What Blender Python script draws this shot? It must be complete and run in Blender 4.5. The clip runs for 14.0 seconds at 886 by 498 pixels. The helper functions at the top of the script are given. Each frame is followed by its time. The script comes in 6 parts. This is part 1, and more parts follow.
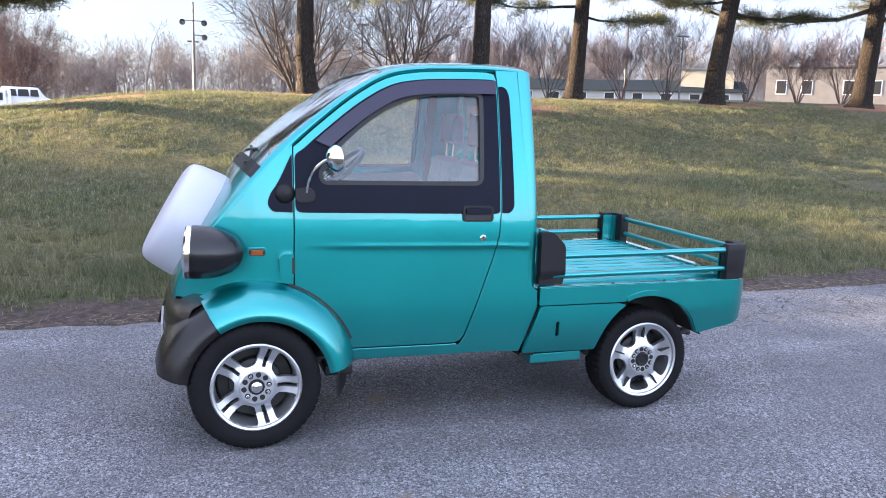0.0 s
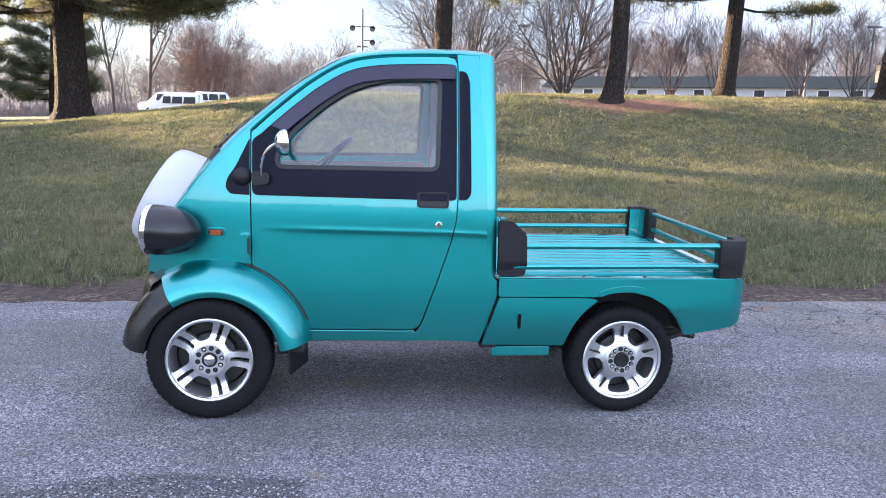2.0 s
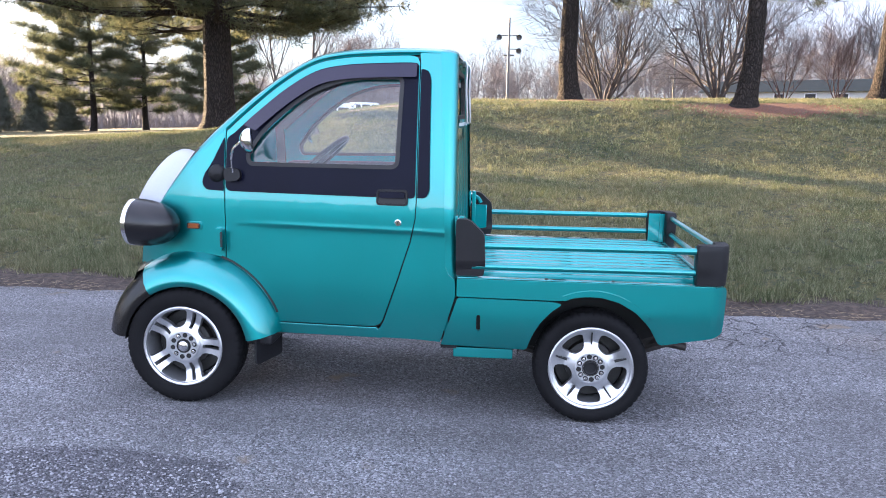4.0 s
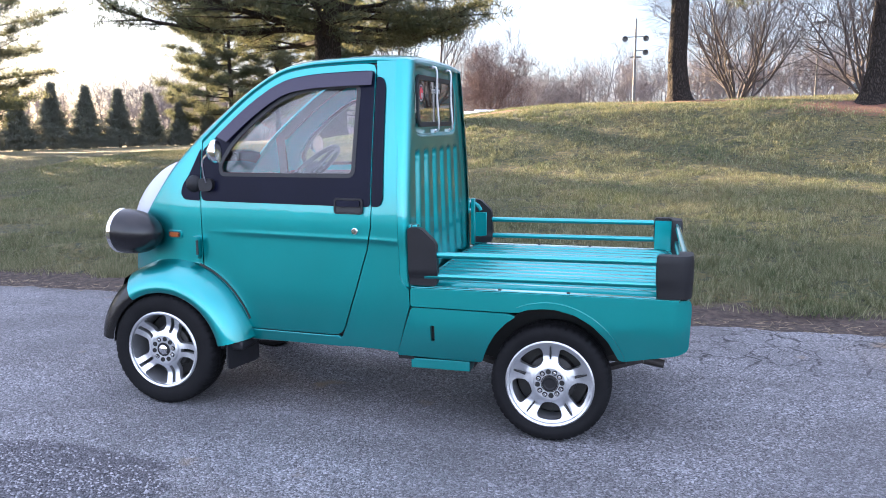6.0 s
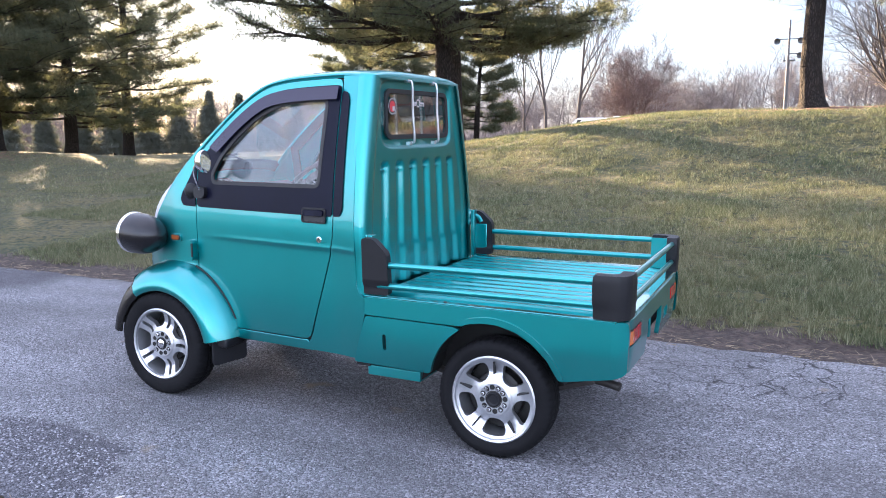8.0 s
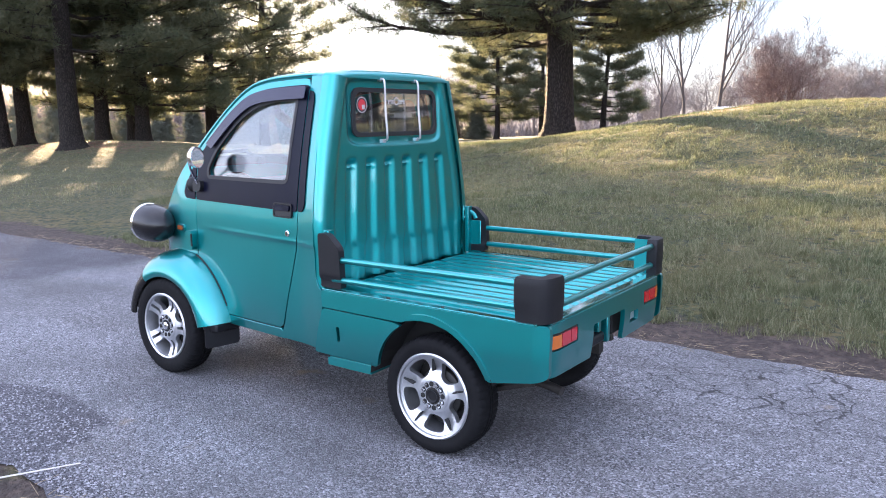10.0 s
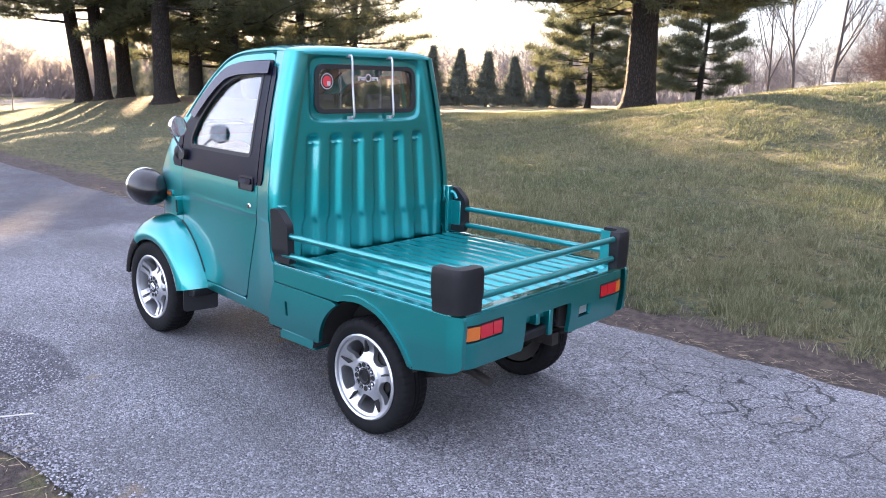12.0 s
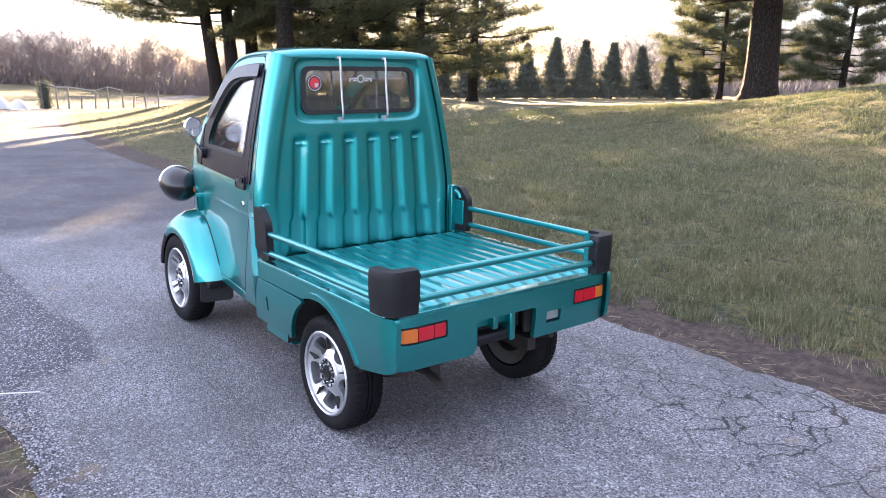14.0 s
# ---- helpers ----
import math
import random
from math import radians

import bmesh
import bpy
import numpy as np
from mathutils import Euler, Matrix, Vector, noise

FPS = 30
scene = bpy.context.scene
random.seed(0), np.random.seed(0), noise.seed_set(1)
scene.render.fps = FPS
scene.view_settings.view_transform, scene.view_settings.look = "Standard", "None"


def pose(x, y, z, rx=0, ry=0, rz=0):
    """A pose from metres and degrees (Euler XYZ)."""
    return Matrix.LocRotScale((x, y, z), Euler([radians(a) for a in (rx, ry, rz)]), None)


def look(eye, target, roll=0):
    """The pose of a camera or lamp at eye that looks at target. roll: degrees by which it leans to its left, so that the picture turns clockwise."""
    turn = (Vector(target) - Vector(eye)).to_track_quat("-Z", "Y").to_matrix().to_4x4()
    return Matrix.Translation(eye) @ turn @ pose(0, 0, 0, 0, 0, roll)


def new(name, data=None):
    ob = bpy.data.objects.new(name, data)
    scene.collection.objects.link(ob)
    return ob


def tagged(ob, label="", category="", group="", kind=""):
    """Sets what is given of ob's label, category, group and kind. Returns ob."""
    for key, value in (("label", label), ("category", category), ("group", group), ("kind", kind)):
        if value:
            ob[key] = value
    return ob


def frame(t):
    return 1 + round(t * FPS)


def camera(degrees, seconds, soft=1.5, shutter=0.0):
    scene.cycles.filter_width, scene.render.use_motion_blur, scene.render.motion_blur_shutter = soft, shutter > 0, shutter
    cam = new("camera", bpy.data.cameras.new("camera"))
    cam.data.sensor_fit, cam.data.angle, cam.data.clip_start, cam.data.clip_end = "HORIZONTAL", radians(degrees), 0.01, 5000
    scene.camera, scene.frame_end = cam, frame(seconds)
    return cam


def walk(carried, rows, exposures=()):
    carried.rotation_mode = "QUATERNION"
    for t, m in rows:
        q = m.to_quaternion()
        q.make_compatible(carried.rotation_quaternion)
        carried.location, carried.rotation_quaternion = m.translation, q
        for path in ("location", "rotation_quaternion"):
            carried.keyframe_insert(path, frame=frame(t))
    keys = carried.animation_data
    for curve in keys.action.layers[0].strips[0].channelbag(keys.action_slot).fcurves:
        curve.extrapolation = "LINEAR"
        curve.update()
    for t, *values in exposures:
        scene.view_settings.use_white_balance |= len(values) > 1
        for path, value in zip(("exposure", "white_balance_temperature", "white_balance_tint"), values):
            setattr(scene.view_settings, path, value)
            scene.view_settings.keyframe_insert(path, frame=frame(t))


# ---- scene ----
cam = camera(60.1, 14.0, soft=1.0)
METRES, EYE, TILT, LEAN, TURN = 5.551, 1.343, 0.0, 0.0, -19.3
ROWS = [
    (0.0, 0.0, 0.0, 0.0, 0.27, -9.14, -1.69),
    (0.5, 0.0486, -0.0053, -0.0015, 3.45, -8.96, -1.65),
    (1.0, 0.0851, -0.0068, -0.0018, 6.56, -8.93, -1.53),
    (1.5, 0.1224, 0.0094, -0.0082, 9.68, -9.15, -1.53),
    (2.0, 0.1645, 0.0221, -0.0079, 12.85, -9.37, -1.51),
    (2.5, 0.209, 0.026, -0.0106, 16.05, -9.44, -1.46),
    (3.0, 0.2463, 0.0314, -0.0106, 19.02, -9.32, -1.45),
    (3.5, 0.2776, 0.051, -0.0128, 21.71, -9.1, -1.42),
    (6.0, 0.421, 0.1472, -0.0113, 34.07, -8.59, 0.12),
    (6.5, 0.4499, 0.172, -0.0086, 36.47, -8.65, -0.0),
    (7.0, 0.4801, 0.1927, -0.0085, 39.03, -8.61, -0.13),
    (7.5, 0.5146, 0.2132, -0.0037, 41.87, -8.44, -0.24),
    (8.0, 0.536, 0.2334, -0.0057, 44.77, -8.16, -0.22),
    (10.5, 0.6477, 0.3736, 0.0086, 56.79, -9.71, -0.67),
    (11.0, 0.6552, 0.4081, 0.0161, 58.44, -10.62, -1.42),
    (11.5, 0.6645, 0.423, 0.0172, 60.14, -11.33, -2.02),
    (12.0, 0.6857, 0.4377, 0.0174, 62.08, -11.71, -2.2),
    (12.5, 0.7107, 0.4655, 0.0214, 64.32, -11.99, -1.98),
    (13.0, 0.7226, 0.4923, 0.0212, 66.73, -12.15, -1.62),
    (13.5, 0.7277, 0.5271, 0.0227, 69.15, -12.35, -1.41),
    (14.0, 0.7335, 0.5547, 0.0272, 71.75, -12.52, -1.35),
]
walk(cam, [(t, pose(-0.293, -3.651, EYE, TILT, LEAN, TURN) @ pose(METRES * x, METRES * y, METRES * z, 90 + pitch, roll, yaw)) for t, x, y, z, yaw, pitch, roll in ROWS],
     exposures=[(0.0, 4.36, 5660, 12), (8.0, 4.50, 5630, 13), (14.0, 4.60, 5880, 15)])

# ---- world, sun ----
SUN_AZ, SUN_EL = 55.5, 9.3      # degrees left of +y, degrees over the horizon
sun_way = Vector((-math.sin(radians(SUN_AZ)) * math.cos(radians(SUN_EL)), math.cos(radians(SUN_AZ)) * math.cos(radians(SUN_EL)), math.sin(radians(SUN_EL))))
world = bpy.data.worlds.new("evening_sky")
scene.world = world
world.use_nodes = True
wn, wl = world.node_tree.nodes, world.node_tree.links
sky = wn.new("ShaderNodeTexSky")
sky.sky_type, sky.sun_disc = "NISHITA", False
sky.sun_elevation, sky.sun_rotation = radians(SUN_EL), radians(-SUN_AZ)
sky.air_density, sky.dust_density, sky.ozone_density = 1.2, 1.2, 3.0
# thin high haze over the clear sky
w_co, w_no, w_rg, w_mx = wn.new("ShaderNodeTexCoord"), wn.new("ShaderNodeTexNoise"), wn.new("ShaderNodeMapRange"), wn.new("ShaderNodeMix")
w_no.inputs["Scale"].default_value, w_no.inputs["Detail"].default_value = 2.2, 7
w_rg.inputs["From Min"].default_value, w_rg.inputs["From Max"].default_value, w_rg.inputs["To Min"].default_value, w_rg.inputs["To Max"].default_value = 0.35, 0.65, 0.42, 0.78
w_mx.data_type = "RGBA"
w_mx.inputs["B"].default_value = (4.95, 4.75, 5.3, 1)
wl.new(w_co.outputs["Generated"], w_no.inputs["Vector"])
wl.new(w_no.outputs[0], w_rg.inputs["Value"])
wl.new(w_rg.outputs[0], w_mx.inputs["Factor"])
wl.new(sky.outputs[0], w_mx.inputs["A"])
wl.new(w_mx.outputs["Result"], wn["Background"].inputs[0])
# brighter overhead, with an unseen glow added toward -y to light the truck
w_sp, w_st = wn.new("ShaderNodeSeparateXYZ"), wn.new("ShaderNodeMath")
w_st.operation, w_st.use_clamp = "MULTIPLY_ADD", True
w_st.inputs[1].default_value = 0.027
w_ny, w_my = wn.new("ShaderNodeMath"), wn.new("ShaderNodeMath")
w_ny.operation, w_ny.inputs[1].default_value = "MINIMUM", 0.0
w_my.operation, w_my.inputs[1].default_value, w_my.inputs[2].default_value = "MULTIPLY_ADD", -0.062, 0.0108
# the added glow fades with height so the upper cab stays darker
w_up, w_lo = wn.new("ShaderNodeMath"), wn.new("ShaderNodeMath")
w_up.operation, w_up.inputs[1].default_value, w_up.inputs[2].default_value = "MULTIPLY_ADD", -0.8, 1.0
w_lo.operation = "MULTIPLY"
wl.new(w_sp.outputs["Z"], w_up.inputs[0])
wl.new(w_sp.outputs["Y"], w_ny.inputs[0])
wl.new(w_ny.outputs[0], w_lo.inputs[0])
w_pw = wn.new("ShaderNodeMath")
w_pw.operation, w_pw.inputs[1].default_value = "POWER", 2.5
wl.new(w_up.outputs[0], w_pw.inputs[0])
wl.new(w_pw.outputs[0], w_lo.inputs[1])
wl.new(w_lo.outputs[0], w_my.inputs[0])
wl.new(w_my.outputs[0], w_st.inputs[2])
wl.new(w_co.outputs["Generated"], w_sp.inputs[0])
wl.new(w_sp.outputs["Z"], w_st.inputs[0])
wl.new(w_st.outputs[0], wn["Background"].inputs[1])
sun = new("sun", bpy.data.lights.new("sun", "SUN"))
sun.data.energy, sun.data.angle, sun.data.color = 2.8, radians(0.6), (1.0, 0.68, 0.36)
sun.matrix_world = look(sun_way * 200, (0, 0, 0))

# ---- materials ----
def material(name, colour, rough=0.6, metal=0.0, var=0.0, scale=8.0, fine=120.0, bump=0.0, bump_scale=60.0, colour2=None, coat=0.0, spread=0.0, spec=0.5):
    """A principled material with colour variation at two scales and fine relief."""
    m = bpy.data.materials.new(name)
    m.use_nodes = True
    n, l = m.node_tree.nodes, m.node_tree.links
    b = n["Principled BSDF"]
    b.inputs["Base Color"].default_value = (*colour, 1)
    b.inputs["Roughness"].default_value = rough
    b.inputs["Metallic"].default_value = metal
    b.inputs["Coat Weight"].default_value = coat
    b.inputs["Coat Roughness"].default_value = 0.04
    b.inputs["Specular IOR Level"].default_value = spec
    tc = n.new("ShaderNodeTexCoord")
    if var or colour2:
        c2 = colour2 or tuple(c * (1 - var) for c in colour)
        n1, n2, mx, ad = n.new("ShaderNodeTexNoise"), n.new("ShaderNodeTexNoise"), n.new("ShaderNodeMix"), n.new("ShaderNodeMath")
        n1.inputs["Scale"].default_value, n2.inputs["Scale"].default_value = scale, fine
        n1.inputs["Detail"].default_value = 6
        l.new(tc.outputs["Object"], n1.inputs["Vector"])
        l.new(tc.outputs["Object"], n2.inputs["Vector"])
        ad.operation = "MULTIPLY_ADD"
        l.new(n2.outputs[0], ad.inputs[0])
        ad.inputs[1].default_value = 0.5
        l.new(n1.outputs[0], ad.inputs[2])
        rng = n.new("ShaderNodeMapRange")
        rng.inputs["From Min"].default_value, rng.inputs["From Max"].default_value = 0.55, 0.95
        l.new(ad.outputs[0], rng.inputs["Value"])
        mx.data_type = "RGBA"
        mx.inputs["A"].default_value, mx.inputs["B"].default_value = (*colour, 1), (*c2, 1)
        l.new(rng.outputs[0], mx.inputs["Factor"])
        last = mx.outputs["Result"]
        if spread:
            oi, hs, mr = n.new("ShaderNodeObjectInfo"), n.new("ShaderNodeHueSaturation"), n.new("ShaderNodeMapRange")
            mr.inputs["To Min"].default_value, mr.inputs["To Max"].default_value = 1 - spread, 1 + spread
            l.new(oi.outputs["Random"], mr.inputs["Value"])
            l.new(mr.outputs[0], hs.inputs["Value"])
            l.new(last, hs.inputs["Color"])
            last = hs.outputs[0]
        l.new(last, b.inputs["Base Color"])
    if bump:
        n3, bp = n.new("ShaderNodeTexNoise"), n.new("ShaderNodeBump")
        n3.inputs["Scale"].default_value, n3.inputs["Detail"].default_value = bump_scale, 5
        l.new(tc.outputs["Object"], n3.inputs["Vector"])
        l.new(n3.outputs[0], bp.inputs["Height"])
        bp.inputs["Strength"].default_value, bp.inputs["Distance"].default_value = min(1.0, bump), 0.02
        l.new(bp.outputs[0], b.inputs["Normal"])
    return m


def leafy(m, weight):
    """Lets some light through the leaves of a material."""
    n, l = m.node_tree.nodes, m.node_tree.links
    b, out = n["Principled BSDF"], n["Material Output"]
    t, mx = n.new("ShaderNodeBsdfTranslucent"), n.new("ShaderNodeMixShader")
    mx.inputs[0].default_value = weight
    l.new(b.inputs["Base Color"].links[0].from_socket, t.inputs[0])
    l.new(b.outputs[0], mx.inputs[1])
    l.new(t.outputs[0], mx.inputs[2])
    l.new(mx.outputs[0], out.inputs[0])
    return m


def glass(name, tint, least=0.045, rough=0.02):
    """A thin pane: mostly clear, with a mirror's gloss on top."""
    m = bpy.data.materials.new(name)
    m.use_nodes = True
    n, l = m.node_tree.nodes, m.node_tree.links
    n.remove(n["Principled BSDF"])
    tr, gl, mx, fr = n.new("ShaderNodeBsdfTransparent"), n.new("ShaderNodeBsdfGlossy"), n.new("ShaderNodeMixShader"), n.new("ShaderNodeLayerWeight")
    tr.inputs[0].default_value = (*tint, 1)
    gl.inputs["Roughness"].default_value = rough
    fr.inputs["Blend"].default_value = 0.5
    pw, ad = n.new("ShaderNodeMath"), n.new("ShaderNodeMath")
    pw.operation, pw.inputs[1].default_value = "POWER", 2.9
    ad.operation, ad.inputs[1].default_value, ad.inputs[2].default_value = "MULTIPLY_ADD", 0.9, least
    l.new(fr.outputs["Facing"], pw.inputs[0])
    l.new(pw.outputs[0], ad.inputs[0])
    l.new(ad.outputs[0], mx.inputs[0])
    l.new(tr.outputs[0], mx.inputs[1])
    l.new(gl.outputs[0], mx.inputs[2])
    l.new(mx.outputs[0], n["Material Output"].inputs[0])
    return m


def bark_material():
    """Furrowed pine bark: upright plates with dark cracks between them."""
    m = material("pine_bark", (0.04, 0.032, 0.027), 0.95, spec=0.15)
    n, l = m.node_tree.nodes, m.node_tree.links
    b, tc = n["Principled BSDF"], n["Texture Coordinate"]
    mp, plates, grain, warp, add = n.new("ShaderNodeMapping"), n.new("ShaderNodeTexVoronoi"), n.new("ShaderNodeTexNoise"), n.new("ShaderNodeTexNoise"), n.new("ShaderNodeVectorMath")
    mp.inputs["Scale"].default_value = (1, 1, 0.28)
    warp.inputs["Scale"].default_value, grain.inputs["Scale"].default_value, grain.inputs["Detail"].default_value = 5.0, 40.0, 6
    plates.feature = "DISTANCE_TO_EDGE"
    plates.inputs["Scale"].default_value = 24.0
    add.operation, add.inputs[1].default_value = "MULTIPLY_ADD", (0.12, 0.12, 0.2)
    l.new(tc.outputs["Object"], warp.inputs["Vector"])
    l.new(tc.outputs["Object"], grain.inputs["Vector"])
    l.new(warp.outputs[1], add.inputs[0])
    l.new(tc.outputs["Object"], add.inputs[2])
    l.new(add.outputs[0], mp.inputs["Vector"])
    l.new(mp.outputs[0], plates.inputs["Vector"])
    rg, mx, tone = n.new("ShaderNodeMapRange"), n.new("ShaderNodeMix"), n.new("ShaderNodeMix")
    rg.inputs["From Min"].default_value, rg.inputs["From Max"].default_value = 0.02, 0.28
    l.new(plates.outputs["Distance"], rg.inputs["Value"])
    mx.data_type = tone.data_type = "RGBA"
    tone.inputs["A"].default_value, tone.inputs["B"].default_value = (0.028, 0.023, 0.020, 1), (0.064, 0.052, 0.044, 1)
    l.new(grain.outputs[0], tone.inputs["Factor"])
    mx.inputs["A"].default_value = (0.016, 0.0135, 0.012, 1)
    l.new(rg.outputs[0], mx.inputs["Factor"])
    l.new(tone.outputs["Result"], mx.inputs["B"])
    l.new(mx.outputs["Result"], b.inputs["Base Color"])
    bp = n.new("ShaderNodeBump")
    bp.inputs["Distance"].default_value, bp.inputs["Strength"].default_value = 0.03, 1.0
    l.new(rg.outputs[0], bp.inputs["Height"])
    l.new(bp.outputs[0], b.inputs["Normal"])
    return m


PAINT = material("teal_metallic_paint", (0.020, 0.272, 0.280), 0.41, 0.93, var=0.12, scale=2.0, fine=900.0, coat=1.0)
GLOSS = material("teal_gloss_paint", (0.03, 0.28, 0.29), 0.13, 0.9, var=0.1, scale=3.0, fine=300.0, coat=1.0)
NAVY = material("dark_blue_plastic", (0.0042, 0.0048, 0.0135), 0.36, var=0.2, scale=5, spec=0.09)
VISOR = material("smoked_violet_visor", (0.015, 0.011, 0.034), 0.2, var=0.15, scale=6, spec=0.4)
POD = material("gloss_black_plastic", (0.010, 0.010, 0.012), 0.26, var=0.3, scale=9, bump=0.03, bump_scale=300, spec=0.4)
BLACK = material("black_plastic", (0.010, 0.010, 0.012), 0.5, var=0.3, scale=9, bump=0.06, bump_scale=400, spec=0.25)
BUMPER = material("bumper_plastic", (0.011, 0.0105, 0.0105), 0.27, spec=0.35, var=0.3, scale=7, bump=0.05, bump_scale=300)
RUBBER = material("tyre_rubber", (0.0085, 0.0085, 0.0095), 0.7, var=0.3, scale=14, bump=0.12, bump_scale=200, spec=0.1)
ALLOY = material("alloy", (0.56, 0.57, 0.59), 0.36, 0.9, var=0.15, scale=14)
STEEL = material("dark_steel", (0.05, 0.045, 0.042), 0.55, 0.5, var=0.4, scale=20)
CHROME = material("chrome", (0.86, 0.86, 0.87), 0.06, 1.0)
WHITE = material("white_vinyl", (0.42, 0.43, 0.48), 0.42, var=0.08, scale=4, bump=0.04, bump_scale=30)
AMBER = material("amber_lens", (0.42, 0.105, 0.010), 0.15, coat=0.8)
RED = material("red_lens", (0.36, 0.002, 0.012), 0.12, coat=0.8)
ORANGE = material("marker_lens", (0.22, 0.06, 0.014), 0.2, coat=0.6)
LENS = glass("headlamp_glass", (0.9, 0.92, 0.95))
PANE = glass("window_glass", (0.95, 0.965, 0.97))
PANE_D = glass("rear_window_glass", (0.88, 0.88, 0.88), 0.16)
MIRROR = material("mirror_glass", (0.9, 0.9, 0.9), 0.02, 1.0)
CLOTH = material("grey_seat_cloth", (0.10, 0.105, 0.12), 0.9, var=0.25, scale=30, bump=0.2, bump_scale=300)
TRIM = material("grey_cabin_trim", (0.07, 0.075, 0.085), 0.7, var=0.2, scale=12)
SEAL = material("rubber_seal", (0.01, 0.01, 0.011), 0.6)
DECAL_W = material("white_decal", (0.42, 0.42, 0.42), 0.5, var=0.2)
DECAL_K = material("black_decal", (0.02, 0.02, 0.02), 0.5)
BARK = bark_material()
NEEDLES = leafy(material("pine_needles", (0.068, 0.084, 0.048), 0.7, scale=0.8, fine=6, colour2=(0.12, 0.118, 0.066), spec=0.2), 0.58)
# needles lifted towards grey, painting the distant haze into them
CEDAR = leafy(material("evergreen_needles", (0.10, 0.115, 0.09), 0.8, scale=1.2, fine=9, colour2=(0.12, 0.125, 0.10)), 0.3)
TWIG = material("bare_twigs", (0.075, 0.060, 0.054), 0.95, scale=2, fine=12, colour2=(0.042, 0.034, 0.031))
TWIG_R = material("reddish_twigs", (0.12, 0.072, 0.062), 0.95, scale=2, fine=12, colour2=(0.07, 0.045, 0.040))
BUDS = leafy(material("withered_leaves", (0.21, 0.15, 0.132), 0.8, scale=0.6, fine=5, colour2=(0.13, 0.086, 0.077)), 0.3)
# bark kept pale to stand in for haze over the far woods
WOOD_FAR = material("far_wood_bark", (0.18, 0.15, 0.14), 0.95, scale=0.2, fine=2, colour2=(0.115, 0.094, 0.087))
POLE = material("grey_steel_pole", (0.15, 0.15, 0.155), 0.6, 0.3, var=0.3, scale=3)
WALL_W = material("pale_siding", (0.42, 0.42, 0.41), 0.8, var=0.1, scale=1.5)
# grey dimmed: the wall's shade is put into the colour
WALL_G = material("shaded_grey_siding", (0.17, 0.162, 0.158), 0.85, var=0.2, scale=1.5)
WALL_B = material("beige_siding", (0.46, 0.40, 0.29), 0.8, var=0.12, scale=1.5)
ROOF_G = material("blue_grey_metal_roof", (0.013, 0.021, 0.028), 0.9, 0.0, spec=0.1, var=0.2, scale=1.5)
DRUM = material("brake_drum_iron", (0.022, 0.021, 0.02), 0.55, 0.4, var=0.4, scale=30)
# near-black that puts the shade of hollows and holes into the colour
DARK = material("hollow_shade", (0.012, 0.012, 0.012), 0.9)
CARWHITE = material("white_van_paint", (0.7, 0.71, 0.73), 0.3, coat=0.6, var=0.06, scale=2)

# ---- building tools ----
def mesh_of(name, geo, smooth=35.0):
    me = bpy.data.meshes.new(name)
    if isinstance(geo, bmesh.types.BMesh):
        bmesh.ops.recalc_face_normals(geo, faces=geo.faces)
        geo.to_mesh(me)
        geo.free()
    else:
        me.from_pydata([tuple(v) for v in geo[0]], [], [tuple(f) for f in geo[1]])
    if smooth:
        me.shade_smooth()
        me.set_sharp_from_angle(angle=radians(smooth))
    return me


def part(name, geo, mat, parent=None, label="", smooth=35.0, bevel=0.0):
    """Links one mesh as a part of a thing, or as a thing."""
    ob = new(name, mesh_of(name, geo, smooth))
    ob.data.materials.append(mat)
    if bevel:
        md = ob.modifiers.new("edge", "BEVEL")
        md.width, md.segments, md.limit_method, md.angle_limit = bevel, 2, "ANGLE", radians(50)
    ob.parent = parent
    if label:
        ob["label"] = label
    return ob


def thing(name, at, label, category, group="", kind="", turn=0.0):
    ob = new(name)
    ob.matrix_world = pose(*at, 0, 0, turn)
    ob.empty_display_size = 0.2
    return tagged(ob, label, category, group, kind)


def join(*geos):
    vs, fs = [], []
    for v, f in geos:
        k = len(vs)
        vs.extend([tuple(p) for p in v])
        fs.extend([tuple(i + k for i in q) for q in f])
    return vs, fs


def flip(geo):
    return [(x, -y, z) for x, y, z in geo[0]], [tuple(reversed(f)) for f in geo[1]]


def moved(geo, m):
    return [tuple(m @ Vector(v)) for v in geo[0]], geo[1]


def box(x0, x1, y0, y1, z0, z1):
    v = [(x, y, z) for x in (x0, x1) for y in (y0, y1) for z in (z0, z1)]
    return v, [(0, 1, 3, 2), (4, 6, 7, 5), (0, 4, 5, 1), (2, 3, 7, 6), (0, 2, 6, 4), (1, 5, 7, 3)]


def grid(rows, closed_u=False, closed_v=False):
    """A sheet of quads over rows of points."""
    n, m = len(rows), len(rows[0])
    f = []
    for i in range(n if closed_u else n - 1):
        for j in range(m if closed_v else m - 1):
            a, b = i * m + j, i * m + (j + 1) % m
            c, d = ((i + 1) % n) * m + (j + 1) % m, ((i + 1) % n) * m + j
            f.append((a, b, c, d))
    return [p for r in rows for p in r], f


def loft(rings):
    """Closed rings joined into a body with capped ends."""
    v, f = grid(rings, closed_v=True)
    m = len(rings[0])
    f = f + [tuple(reversed(range(m))), tuple(range(len(v) - m, len(v)))]
    return v, f


